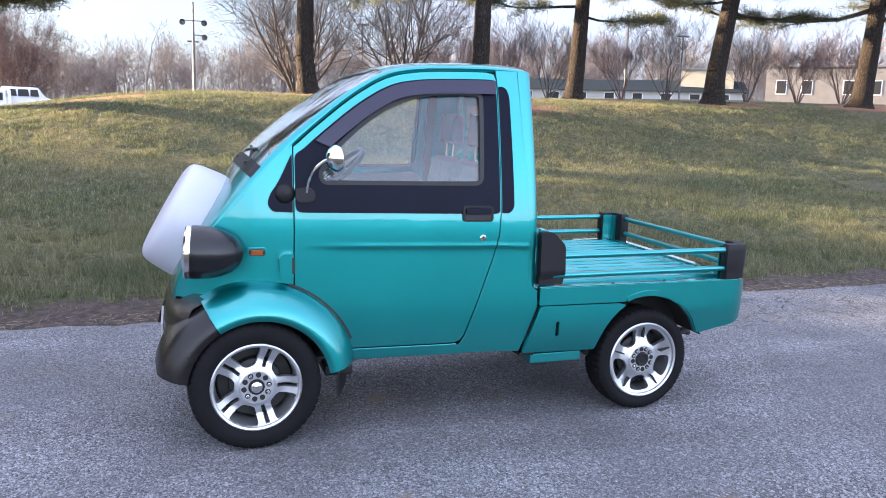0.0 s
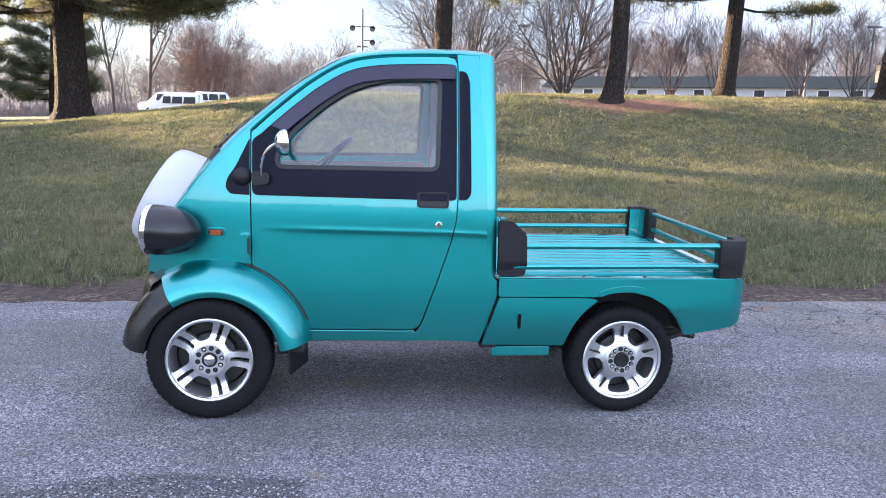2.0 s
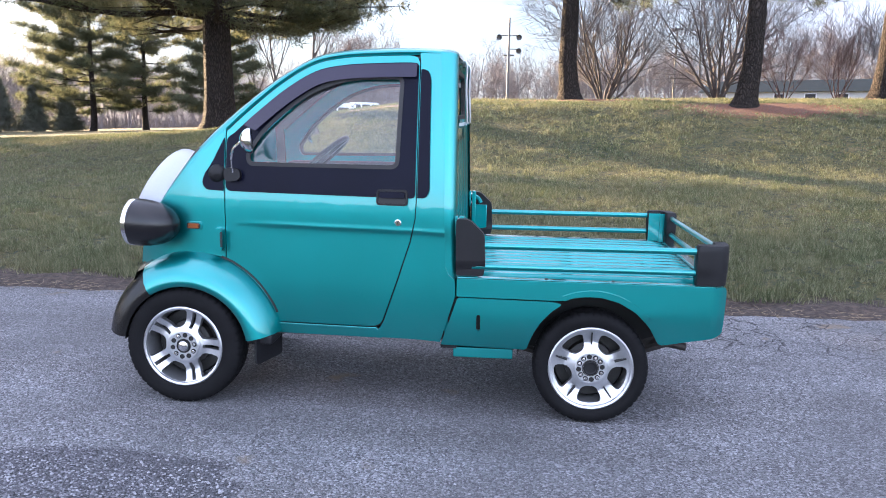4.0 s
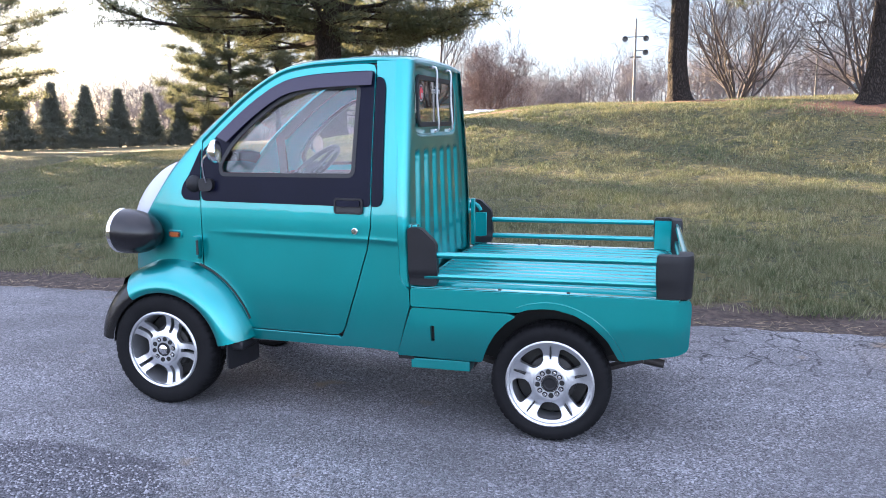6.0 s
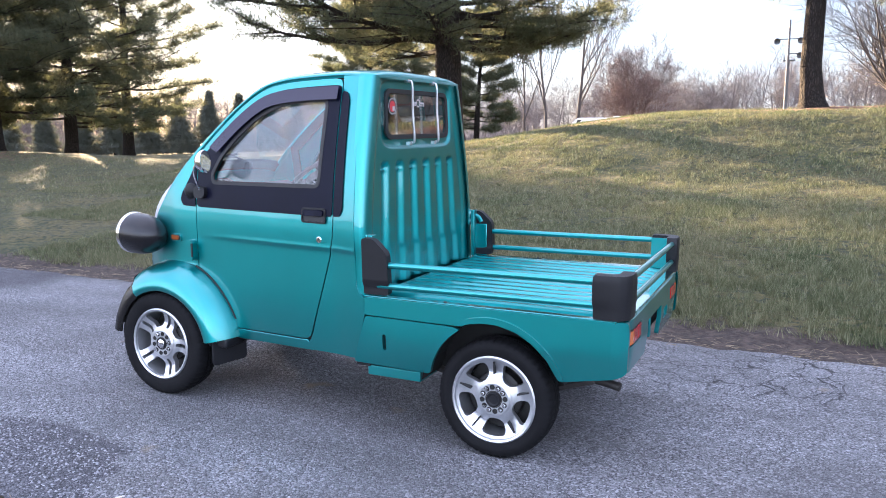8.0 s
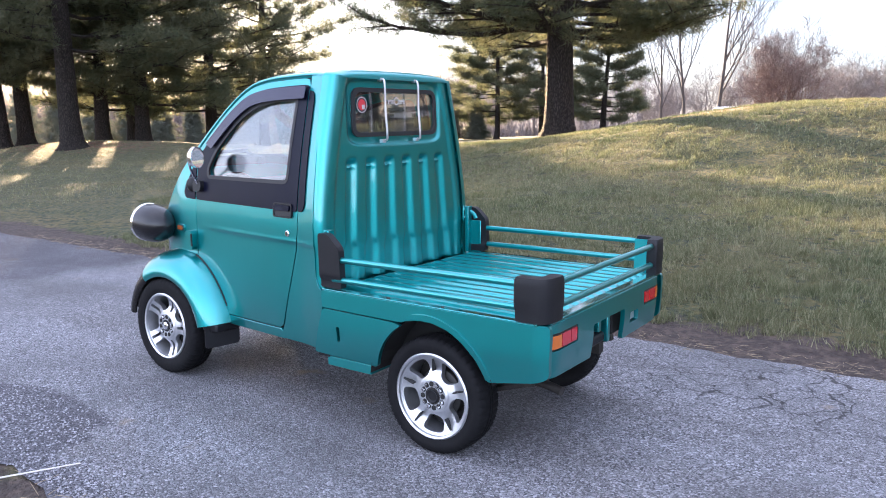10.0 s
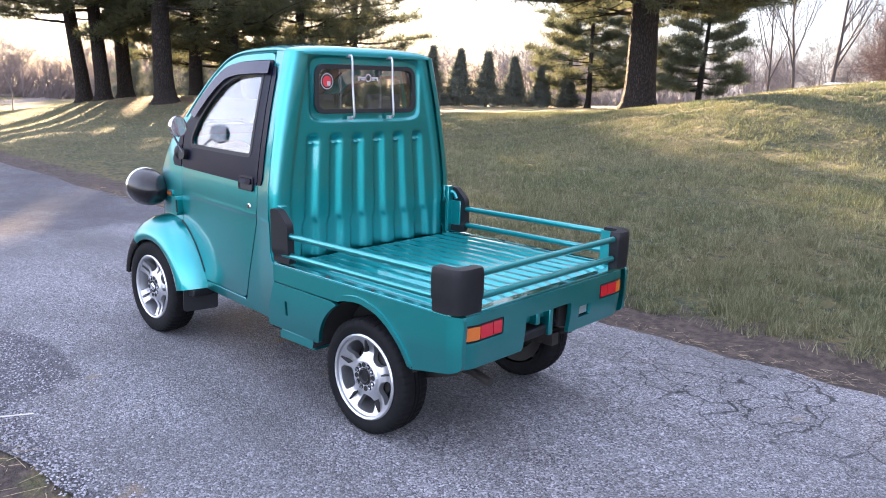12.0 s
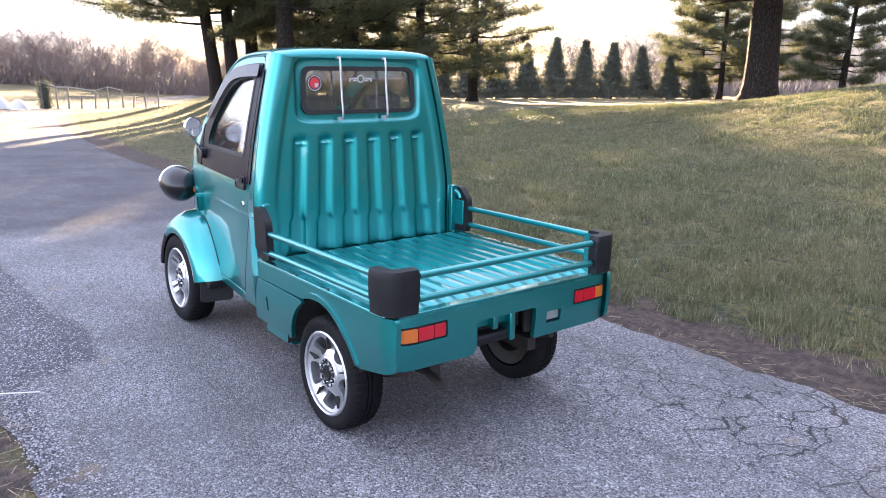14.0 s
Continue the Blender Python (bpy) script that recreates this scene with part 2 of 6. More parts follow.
def lathe(profile, segs=48, axis="y", cap=False):
    """Turns (radius, along) pairs round an axis."""
    rows = []
    for r, a in profile:
        ring = []
        for k in range(segs):
            t = 2 * math.pi * k / segs
            c, s = r * math.cos(t), r * math.sin(t)
            ring.append({"y": (c, a, s), "x": (a, c, s), "z": (c, s, a)}[axis])
        rows.append(ring)
    return loft(rows) if cap else grid(rows, closed_v=True)


def tube(pts, r, sides=10, taper=None):
    """A round bar along points."""
    pts = [Vector(p) for p in pts]
    rings, up = [], Vector((0.13, 0.31, 1)).normalized()
    for i, p in enumerate(pts):
        d = (pts[min(i + 1, len(pts) - 1)] - pts[max(i - 1, 0)]).normalized()
        a = d.cross(up if abs(d.dot(up)) < 0.95 else Vector((1, 0, 0))).normalized()
        b = d.cross(a)
        q = r if taper is None else r + (taper - r) * i / (len(pts) - 1)
        rings.append([tuple(p + q * (a * math.cos(t) + b * math.sin(t))) for t in (2 * math.pi * k / sides for k in range(sides))])
    return loft(rings)


def curve(pts, per=6, closed=False):
    """A smooth line through points."""
    p = [np.array(q, float) for q in pts]
    n, out = len(p), []
    for i in range(n if closed else n - 1):
        a, b, c, d = (p[(i - 1) % n], p[i], p[(i + 1) % n], p[(i + 2) % n]) if closed else (p[max(i - 1, 0)], p[i], p[i + 1], p[min(i + 2, n - 1)])
        for k in range(per):
            t = k / per
            out.append(0.5 * (2 * b + (c - a) * t + (2 * a - 5 * b + 4 * c - d) * t * t + (3 * b - a - 3 * c + d) * t ** 3))
    if not closed:
        out.append(p[-1])
    return [tuple(q) for q in out]


def rounded(pts, r=0.02, segs=4):
    """A closed outline with its corners rounded; r: one radius or one a corner."""
    out, n = [], len(pts)
    for i in range(n):
        a, b, c = (np.array(pts[(i + k) % n], float) for k in (-1, 0, 1))
        q = r[i] if isinstance(r, (list, tuple)) else r
        u, w = a - b, c - b
        q = min(q, 0.45 * np.linalg.norm(u), 0.45 * np.linalg.norm(w))
        if q < 1e-4:
            out.append(tuple(b))
            continue
        s, e = b + u / np.linalg.norm(u) * q, b + w / np.linalg.norm(w) * q
        for k in range(segs + 1):
            t = k / segs
            out.append(tuple((1 - t) ** 2 * s + 2 * t * (1 - t) * b + t * t * e))
    return out


def sheet(outline, holes, shape, thick, step=0.06, cuts=()):
    """A panel of some thickness: a flat outline (u, v) with holes, laid on shape(u, v) -> point; thick is added on the inner side."""
    bm = bmesh.new()
    for loop in [outline] + list(holes):
        vs = [bm.verts.new((u, 0, v)) for u, v in loop]
        for i in range(len(vs)):
            bm.edges.new((vs[i], vs[(i + 1) % len(vs)]))
    bmesh.ops.triangle_fill(bm, use_beauty=True, use_dissolve=False, edges=bm.edges[:])
    us, vs_ = [p[0] for p in outline], [p[1] for p in outline]
    for lo, hi, no in ((min(us), max(us), (1, 0, 0)), (min(vs_), max(vs_), (0, 0, 1))):
        k = math.floor(lo / step) + 1
        while k * step < hi:
            bmesh.ops.bisect_plane(bm, geom=bm.verts[:] + bm.edges[:] + bm.faces[:], plane_co=(no[0] * k * step, 0, no[2] * k * step), plane_no=no, dist=1e-5)
            k += 1
    for c in cuts:
        bmesh.ops.bisect_plane(bm, geom=bm.verts[:] + bm.edges[:] + bm.faces[:], plane_co=(0, 0, c), plane_no=(0, 0, 1), dist=1e-5)
    bmesh.ops.recalc_face_normals(bm, faces=bm.faces)
    bm.normal_update()
    bm.verts.index_update()
    turn = sum(f.normal.y for f in bm.faces) > 0
    uv = [(v.co.x, v.co.z) for v in bm.verts]
    faces = [tuple(reversed([v.index for v in f.verts])) if turn else tuple(v.index for v in f.verts) for f in bm.faces]
    rim = []
    for e in bm.edges:
        if len(e.link_faces) == 1:
            f = [v.index for v in e.link_faces[0].verts]
            a, b = e.verts[0].index, e.verts[1].index
            if f[(f.index(a) + 1) % len(f)] != b:
                a, b = b, a
            if turn:
                a, b = b, a
            rim.append((a, b))
    bm.free()
    front = [shape(u, v, 0.0) for u, v in uv]
    back = [shape(u, v, thick) for u, v in uv]
    k = len(front)
    return front + back, faces + [tuple(i + k for i in reversed(f)) for f in faces] + [(b, a, a + k, b + k) for a, b in rim]

# ---- ground ----
def soft(x, xs, ys, w):
    x = np.asarray(x, float)
    return sum(np.interp(x + k * w, xs, ys) for k in (-1, -0.5, 0, 0.5, 1)) / 5


def bend(x):
    """How far the road's middle lies off the x axis."""
    x = np.asarray(x, float)
    return 0.0052 * np.minimum(x + 5, 0) ** 2 * (x > -60) + (x <= -60) * (0.0052 * 55 ** 2 + 0.57 * (-60 - x))


def height(x, y):
    x, y = np.asarray(x, float), np.asarray(y, float)
    u = y - bend(x)
    rise = soft(u, [1.68, 1.95, 2.65, 9.2, 13.9, 16.2, 28, 45, 70, 120, 300], [0, 0.012, 0.06, 0.33, 0.9, 1.0, 1.06, 1.35, 1.6, 1.9, 2.4], 0.55) - soft(1.6, [1.68, 1.95, 2.65], [0, 0.012, 0.06], 0.55)
    rise = np.where(u > 1.6, rise, 0)
    crest = soft(x, [-300, -60, -40, -25, -12, -6.4, -4, -1, 4, 14, 40, 300], [-0.6, -0.35, 0.12, 0.4, 0.75, 1.12, 1.5, 2.0, 2.12, 2.3, 2.95, 3.0], 1.0)
    mound = 0.75 * np.exp(-((x + 25) / 7.5) ** 2 - ((y - 12.5) / 4.5) ** 2)
    fall = -0.02 * np.maximum(-14 - x, 0) * (x > -70) - 1.1 * (x <= -70)
    back = np.clip(0.008 * (u - 28), 0, 1.0) / (1 + np.exp((x + 3) / 2.0))
    return rise * crest + back + mound + fall * np.exp(-((u - 0) / 14) ** 2) - 0.02


def at_ground(x, y, dz=0.0):
    return (x, y, float(height(x, y)) + dz)


def spaced(*parts):
    out = []
    for a, b, s in parts:
        out += list(np.arange(a, b, s))
    return np.array(out + [parts[-1][1]])


gx = spaced((-420, -120, 30), (-120, -40, 5), (-40, -16, 1.0), (-16, 22, 0.35), (22, 60, 2), (60, 420, 30))
gy = spaced((-420, -60, 30), (-60, -8, 4), (-8, 1.2, 0.6), (1.2, 18, 0.25), (18, 60, 1.5), (60, 140, 8), (140, 420, 40))
GX, GY = np.meshgrid(gx, gy, indexing="ij")
GZ = height(GX, GY)
rng = np.random.default_rng(4)
near = (np.abs(GX) < 30) & (GY > 1.9) & (GY < 20)
GZ = GZ + np.where(near, rng.normal(0, 0.012, GZ.shape), 0)


def ground_material():
    """Winter lawn: green and straw patches, bare reddish soil by the road and under the trees."""
    m = material("winter_lawn", (0.10, 0.115, 0.03), 0.95)
    n, l = m.node_tree.nodes, m.node_tree.links
    tc = n["Texture Coordinate"]
    b = n["Principled BSDF"]

    def noise_at(scale, detail=6):
        t = n.new("ShaderNodeTexNoise")
        t.inputs["Scale"].default_value, t.inputs["Detail"].default_value = scale, detail
        l.new(tc.outputs["Object"], t.inputs["Vector"])
        return t.outputs[0]

    def ramp(value, lo, hi):
        r = n.new("ShaderNodeMapRange")
        r.interpolation_type = "SMOOTHSTEP"
        r.inputs["From Min"].default_value, r.inputs["From Max"].default_value = lo, hi
        l.new(value, r.inputs["Value"])
        return r.outputs[0]

    def mix(f, a, c):
        x = n.new("ShaderNodeMix")
        x.data_type = "RGBA"
        l.new(f, x.inputs["Factor"])
        for k, q in (("A", a), ("B", c)):
            if isinstance(q, tuple):
                x.inputs[k].default_value = (*q, 1)
            else:
                l.new(q, x.inputs[k])
        return x.outputs["Result"]

    green = mix(ramp(noise_at(0.7), 0.4, 0.62), (0.040, 0.048, 0.014), (0.085, 0.072, 0.025))
    grain = mix(ramp(noise_at(26), 0.4, 0.75), green, (0.115, 0.092, 0.030))
    dark = mix(ramp(noise_at(14, 5), 0.45, 0.62), grain, (0.02, 0.026, 0.01))
    soil = mix(ramp(noise_at(18), 0.35, 0.7), (0.03, 0.021, 0.017), (0.075, 0.054, 0.043))
    at = n.new("ShaderNodeAttribute")
    at.attribute_name = "bare"
    ad = n.new("ShaderNodeMath")
    ad.operation = "ADD"
    l.new(at.outputs["Fac"], ad.inputs[0])
    l.new(ramp(noise_at(6), -0.2, 1.2), ad.inputs[1])
    straw = n.new("ShaderNodeAttribute")
    straw.attribute_name = "litter"
    ad2 = n.new("ShaderNodeMath")
    ad2.operation = "ADD"
    l.new(straw.outputs["Fac"], ad2.inputs[0])
    l.new(ramp(noise_at(5), -0.2, 1.2), ad2.inputs[1])
    fallen = mix(ramp(noise_at(30), 0.35, 0.7), (0.19, 0.078, 0.042), (0.075, 0.042, 0.030))
    bare_mix = mix(ramp(ad.outputs[0], 0.85, 1.15), dark, soil)
    l.new(mix(ramp(ad2.outputs[0], 0.85, 1.2), bare_mix, fallen), b.inputs["Base Color"])
    bp = n.new("ShaderNodeBump")
    bp.inputs["Distance"].default_value, bp.inputs["Strength"].default_value = 0.05, 0.9
    l.new(noise_at(38, 8), bp.inputs["Height"])
    l.new(bp.outputs[0], b.inputs["Normal"])
    return m


LAWN = ground_material()
ground = part("ground", grid([[(x, y, z) for x, y, z in zip(*r)] for r in zip(GX, GY, GZ)]), LAWN, smooth=80)
tagged(ground, "winter lawn, green and straw coloured, sloping up from the road", "ground", kind="structure")
TREES = [(2.93, 16.2), (6.6, 14.0), (10.6, 16.5), (14.7, 15.5), (20.0, 15.2), (-6.4, 16.6)]
U = GY - bend(GX)
bare = np.clip(1.35 - np.abs(U - 1.84) / 0.44, 0, 1) * 0.98 + np.clip(1.2 - np.abs(U + 2.0) / 0.6, 0, 1) * 0.95
litter_at = np.zeros_like(GX)
for tx, ty in TREES:
    litter_at = np.maximum(litter_at, 1.05 * np.exp(-(((GX - tx - 0.4) / 2.6) ** 2 + ((GY - ty + 0.35) / 1.1) ** 2)))
litter_at = np.maximum(litter_at, 0.7 * np.exp(-(((GX + 25) / 8) ** 2 + ((GY - 12.5) / 3.0) ** 2)))
litter_at = np.maximum(litter_at, 0.85 * np.exp(-(((GX + 1.8) / 1.6) ** 2 + ((GY - 14.8) / 0.7) ** 2)))
ground.data.attributes.new("bare", "FLOAT", "POINT").data.foreach_set("value", bare.reshape(-1).astype(np.float32))
ground.data.attributes.new("litter", "FLOAT", "POINT").data.foreach_set("value", litter_at.reshape(-1).astype(np.float32))


def road_material():
    """Worn grey asphalt with light chippings, darker patches, painted far shade and fine cracks."""
    m = material("worn_asphalt", (0.1, 0.1, 0.1), 0.8)
    n, l = m.node_tree.nodes, m.node_tree.links
    tc, b = n["Texture Coordinate"], n["Principled BSDF"]

    def tex(kind, scale, detail=5):
        t = n.new(kind)
        t.inputs["Scale"].default_value = scale
        if kind == "ShaderNodeTexNoise":
            t.inputs["Detail"].default_value = detail
        l.new(tc.outputs["Object"], t.inputs["Vector"])
        return t

    def ramp(value, lo, hi):
        r = n.new("ShaderNodeMapRange")
        r.inputs["From Min"].default_value, r.inputs["From Max"].default_value = lo, hi
        l.new(value, r.inputs["Value"])
        return r.outputs[0]

    def mix(f, a, c):
        x = n.new("ShaderNodeMix")
        x.data_type = "RGBA"
        l.new(f, x.inputs["Factor"])
        for k, q in (("A", a), ("B", c)):
            if isinstance(q, tuple):
                x.inputs[k].default_value = (*q, 1)
            else:
                l.new(q, x.inputs[k])
        return x.outputs["Result"]

    chips = tex("ShaderNodeTexVoronoi", 125)
    sep = n.new("ShaderNodeSeparateColor")
    l.new(chips.outputs["Color"], sep.inputs[0])
    fine_chips = tex("ShaderNodeTexVoronoi", 260)
    sep2 = n.new("ShaderNodeSeparateColor")
    l.new(fine_chips.outputs["Color"], sep2.inputs[0])
    small = mix(ramp(sep2.outputs[0], 0.1, 1.0), (0.06, 0.06, 0.065), (0.275, 0.278, 0.295))
    large = mix(ramp(sep.outputs[0], 0.15, 1.0), (0.06, 0.06, 0.065), (0.40, 0.404, 0.43))
    stone = mix(ramp(sep.outputs[1], 0.45, 0.55), small, large)
    broad = mix(ramp(tex("ShaderNodeTexNoise", 0.9).outputs[0], 0.42, 0.62), stone, (0.09, 0.09, 0.095))
    x = n.new("ShaderNodeMix")
    x.data_type, x.blend_type = "RGBA", "MIX"
    x.inputs["Factor"].default_value = 0.5
    l.new(stone, x.inputs["A"])
    l.new(broad, x.inputs["B"])
    rust = mix(ramp(tex("ShaderNodeTexNoise", 2.3).outputs[0], 0.66, 0.74), x.outputs["Result"], (0.2, 0.16, 0.12))
    # dark gravel at the near edge, and shade painted onto the far lane
    gravel_shade = n.new("ShaderNodeAttribute")
    gravel_shade.attribute_name = "dark"
    worn = n.new("ShaderNodeMath")
    worn.operation = "ADD"
    l.new(gravel_shade.outputs["Fac"], worn.inputs[0])
    l.new(ramp(tex("ShaderNodeTexNoise", 3.0).outputs[0], -0.3, 1.3), worn.inputs[1])
    dim = n.new("ShaderNodeMix")
    dim.data_type, dim.blend_type = "RGBA", "MULTIPLY"
    dim.inputs["Factor"].default_value = 1.0
    l.new(rust, dim.inputs["A"])
    dim.inputs["B"].default_value = (0.52, 0.51, 0.53, 1)
    # worn lengthwise tracks
    mp, lane = n.new("ShaderNodeMapping"), n.new("ShaderNodeTexNoise")
    mp.inputs["Scale"].default_value = (0.22, 2.4, 1)
    lane.inputs["Scale"].default_value, lane.inputs["Detail"].default_value = 1.0, 4
    l.new(tc.outputs["Object"], mp.inputs["Vector"])
    l.new(mp.outputs[0], lane.inputs["Vector"])
    track = n.new("ShaderNodeMix")
    track.data_type, track.blend_type = "RGBA", "MULTIPLY"
    l.new(ramp(lane.outputs[0], 0.38, 0.66), track.inputs["Factor"])
    l.new(rust, track.inputs["A"])
    track.inputs["B"].default_value = (0.80, 0.785, 0.77, 1)
    rust = track.outputs["Result"]
    base = mix(ramp(worn.outputs[0], 0.85, 1.25), rust, dim.outputs["Result"])
    crack = n.new("ShaderNodeTexVoronoi")
    crack.feature = "DISTANCE_TO_EDGE"
    crack.inputs["Scale"].default_value = 4.2
    warp, add = tex("ShaderNodeTexNoise", 6.0, 8), n.new("ShaderNodeVectorMath")
    add.operation = "MULTIPLY_ADD"
    l.new(warp.outputs[1], add.inputs[0])
    add.inputs[1].default_value = (0.24, 0.24, 0.0)
    l.new(tc.outputs["Object"], add.inputs[2])
    l.new(add.outputs[0], crack.inputs["Vector"])
    zone = n.new("ShaderNodeMath")
    zone.operation = "MULTIPLY"
    thin = ramp(crack.outputs["Distance"], 0.022, 0.004)
    l.new(thin, zone.inputs[0])
    cracked = n.new("ShaderNodeAttribute")
    cracked.attribute_name = "cracked"
    l.new(cracked.outputs["Fac"], zone.inputs[1])
    l.new(mix(zone.outputs[0], base, (0.035, 0.035, 0.037)), b.inputs["Base Color"])
    b.inputs["Specular IOR Level"].default_value = 0.25
    bp, bp2 = n.new("ShaderNodeBump"), n.new("ShaderNodeBump")
    bp.inputs["Distance"].default_value, bp.inputs["Strength"].default_value = 0.008, 1.0
    l.new(chips.outputs["Distance"], bp.inputs["Height"])
    bp.invert = True
    bp2.inputs["Distance"].default_value, bp2.inputs["Strength"].default_value = 0.01, 0.7
    bp2.invert = True
    l.new(zone.outputs[0], bp2.inputs["Height"])
    l.new(bp.outputs[0], bp2.inputs["Normal"])
    l.new(bp2.outputs[0], b.inputs["Normal"])
    return m


rx_ = spaced((-160, -40, 4), (-40, -6, 0.5), (-6, 9, 0.1), (9, 30, 0.5), (30, 160, 5))
ru = np.linspace(-1, 1, 45)
ragged = np.random.default_rng(8)
edge_n = np.cumsum(ragged.normal(0, 0.02, (2, len(rx_))), axis=1)
edge_n -= np.array([np.convolve(e, np.ones(9) / 9, "same") for e in edge_n])
rows_r = []
for i, x in enumerate(rx_):
    lo, hi = -1.69 + edge_n[0, i], 1.66 + edge_n[1, i]
    ys = (lo + hi) / 2 + ru * (hi - lo) / 2
    c = float(bend(x))
    zs = height(x, ys + c) + 0.02 - 0.012 * (np.abs(ru) > 0.99)
    rows_r.append([(x, y + c, z) for y, z in zip(ys, zs)])
road = part("road", grid(rows_r), road_material(), smooth=80)
tagged(road, "worn grey asphalt lane with chippings and fine cracks", "road", kind="structure")
RX = np.array([p[0] for r in rows_r for p in r])
RY = np.array([p[1] for r in rows_r for p in r])
# past x -9 the far lane is darkened in place of shade
dark = np.clip((np.interp(RX, [-3, -0.6, -0.2, 0.43, 0.6, 1.8, 2.6], [-1.25, -1.15, -1.04, -1.11, -1.47, -1.53, -1.7]) - RY) / 0.10, 0, 1) + np.clip((-2.6 - RX) / 1.0, 0, 1) * 0.75 + np.clip((-9 - RX) / 8.0, 0, 1) * 0.5
cracked = np.clip((RY - 0.2) / 0.7, 0, 1) * np.clip((RX - 1.6) / 0.8, 0, 1)
for nm, val in (("dark", dark), ("cracked", cracked)):
    road.data.attributes.new(nm, "FLOAT", "POINT").data.foreach_set("value", val.astype(np.float32))

# ---- plants ----
def bars(p0, p1, r0, r1, sides=4):
    """Many tapered sticks as one mesh, from arrays."""
    p0, p1, r0, r1 = (np.asarray(a, float) for a in (p0, p1, r0, r1))
    d = p1 - p0
    d /= np.linalg.norm(d, axis=1, keepdims=True) + 1e-9
    ref = np.where(np.abs(d[:, 2:3]) < 0.9, np.array([[0.0, 0.0, 1.0]]), np.array([[1.0, 0.0, 0.0]]))
    a = np.cross(d, ref)
    a /= np.linalg.norm(a, axis=1, keepdims=True) + 1e-9
    b = np.cross(d, a)
    n, vs = len(p0), []
    for p, r in ((p0, r0), (p1, r1)):
        for k in range(sides):
            t = 2 * math.pi * k / sides
            vs.append(p + r[:, None] * (a * math.cos(t) + b * math.sin(t)))
    v = np.stack(vs, 1).reshape(-1, 3)
    base = np.arange(n)[:, None] * 2 * sides
    f = np.concatenate([base + np.array([[k, (k + 1) % sides, sides + (k + 1) % sides, sides + k]]) for k in range(sides)])
    return v.tolist(), f.tolist()


def branching(seed, h, r, levels=4, kids=5, up=0.55, first=0.25, spread=0.75, shrink=0.62, stems=1, fan=0.45, wob=0.10, least=0.004):
    """A bare tree: sticks from the root to the twigs."""
    rnd = random.Random(seed)
    out = []

    def grow(p, d, length, rad, level):
        n = (5, 4, 2, 1, 1, 1)[level]
        pts = [(p, rad)]
        for i in range(n):
            d = (d + Vector((rnd.gauss(0, wob), rnd.gauss(0, wob), rnd.gauss(0.05, 0.05)))).normalized()
            q = p + d * (length / n)
            r2 = rad * (1 - 0.75 * (i + 1) / n) if level else rad * (1 - 0.8 * (i + 1) / n)
            out.append((p, q, pts[-1][1], r2))
            p = q
            pts.append((p, r2))
        if level >= levels:
            return
        m = kids + (2 if level == 0 else 0)
        for i in range(m):
            f = first + (1 - first) * (i + rnd.random()) / m if level == 0 else 0.2 + 0.8 * (i + rnd.random()) / m
            k = min(n - 1, int(f * n))
            a, ra = pts[k]
            b_, rb = pts[k + 1]
            q, rq = a.lerp(b_, f * n - k), ra + (rb - ra) * (f * n - k)
            ang = rnd.random() * 2 * math.pi
            side = d.cross(Vector((math.cos(ang), math.sin(ang), 0.3))).normalized()
            nd = (d * (1 - spread * 0.6) + side * spread + Vector((0, 0, up * 0.5))).normalized()
            grow(q, nd, length * shrink * (1.1 - 0.45 * f) * rnd.uniform(0.8, 1.15), max(rq * 0.6, least), level + 1)

    for s in range(stems):
        tilt = 0 if stems == 1 else fan
        a = 2 * math.pi * s / stems
        grow(Vector((0.1 * tilt * math.cos(a), 0.1 * tilt * math.sin(a), -0.1)), Vector((tilt * math.cos(a) * rnd.uniform(0.3, 1.0), tilt * math.sin(a) * rnd.uniform(0.3, 1.0), 1)).normalized(), h * (1 if stems == 1 else rnd.uniform(0.75, 1)), r, 0)
    return out


def sticks(segs, sides=4):
    return bars([s[0] for s in segs], [s[1] for s in segs], [s[2] for s in segs], [s[3] for s in segs], sides)


def needles(tips, seed, per=22, size=0.3, width=0.0075):
    """Tufts of needles round the tips of twigs, one triangle each."""
    g = np.random.default_rng(seed)
    t = np.repeat(np.asarray(tips, float), per, axis=0)
    d = g.normal(0, 1, t.shape) + np.array([0, 0, 0.35])
    d /= np.linalg.norm(d, axis=1, keepdims=True)
    o = t + g.normal(0, size * 0.5, t.shape) * np.array([1, 1, 0.7])
    side = np.cross(d, g.normal(0, 1, t.shape))
    side /= np.linalg.norm(side, axis=1, keepdims=True) + 1e-9
    ln = (size * g.uniform(0.6, 1.25, (len(t), 1)))
    v = np.stack([o - side * width, o + side * width, o + d * ln], 1).reshape(-1, 3)
    return v.tolist(), np.arange(len(v)).reshape(-1, 3).tolist()


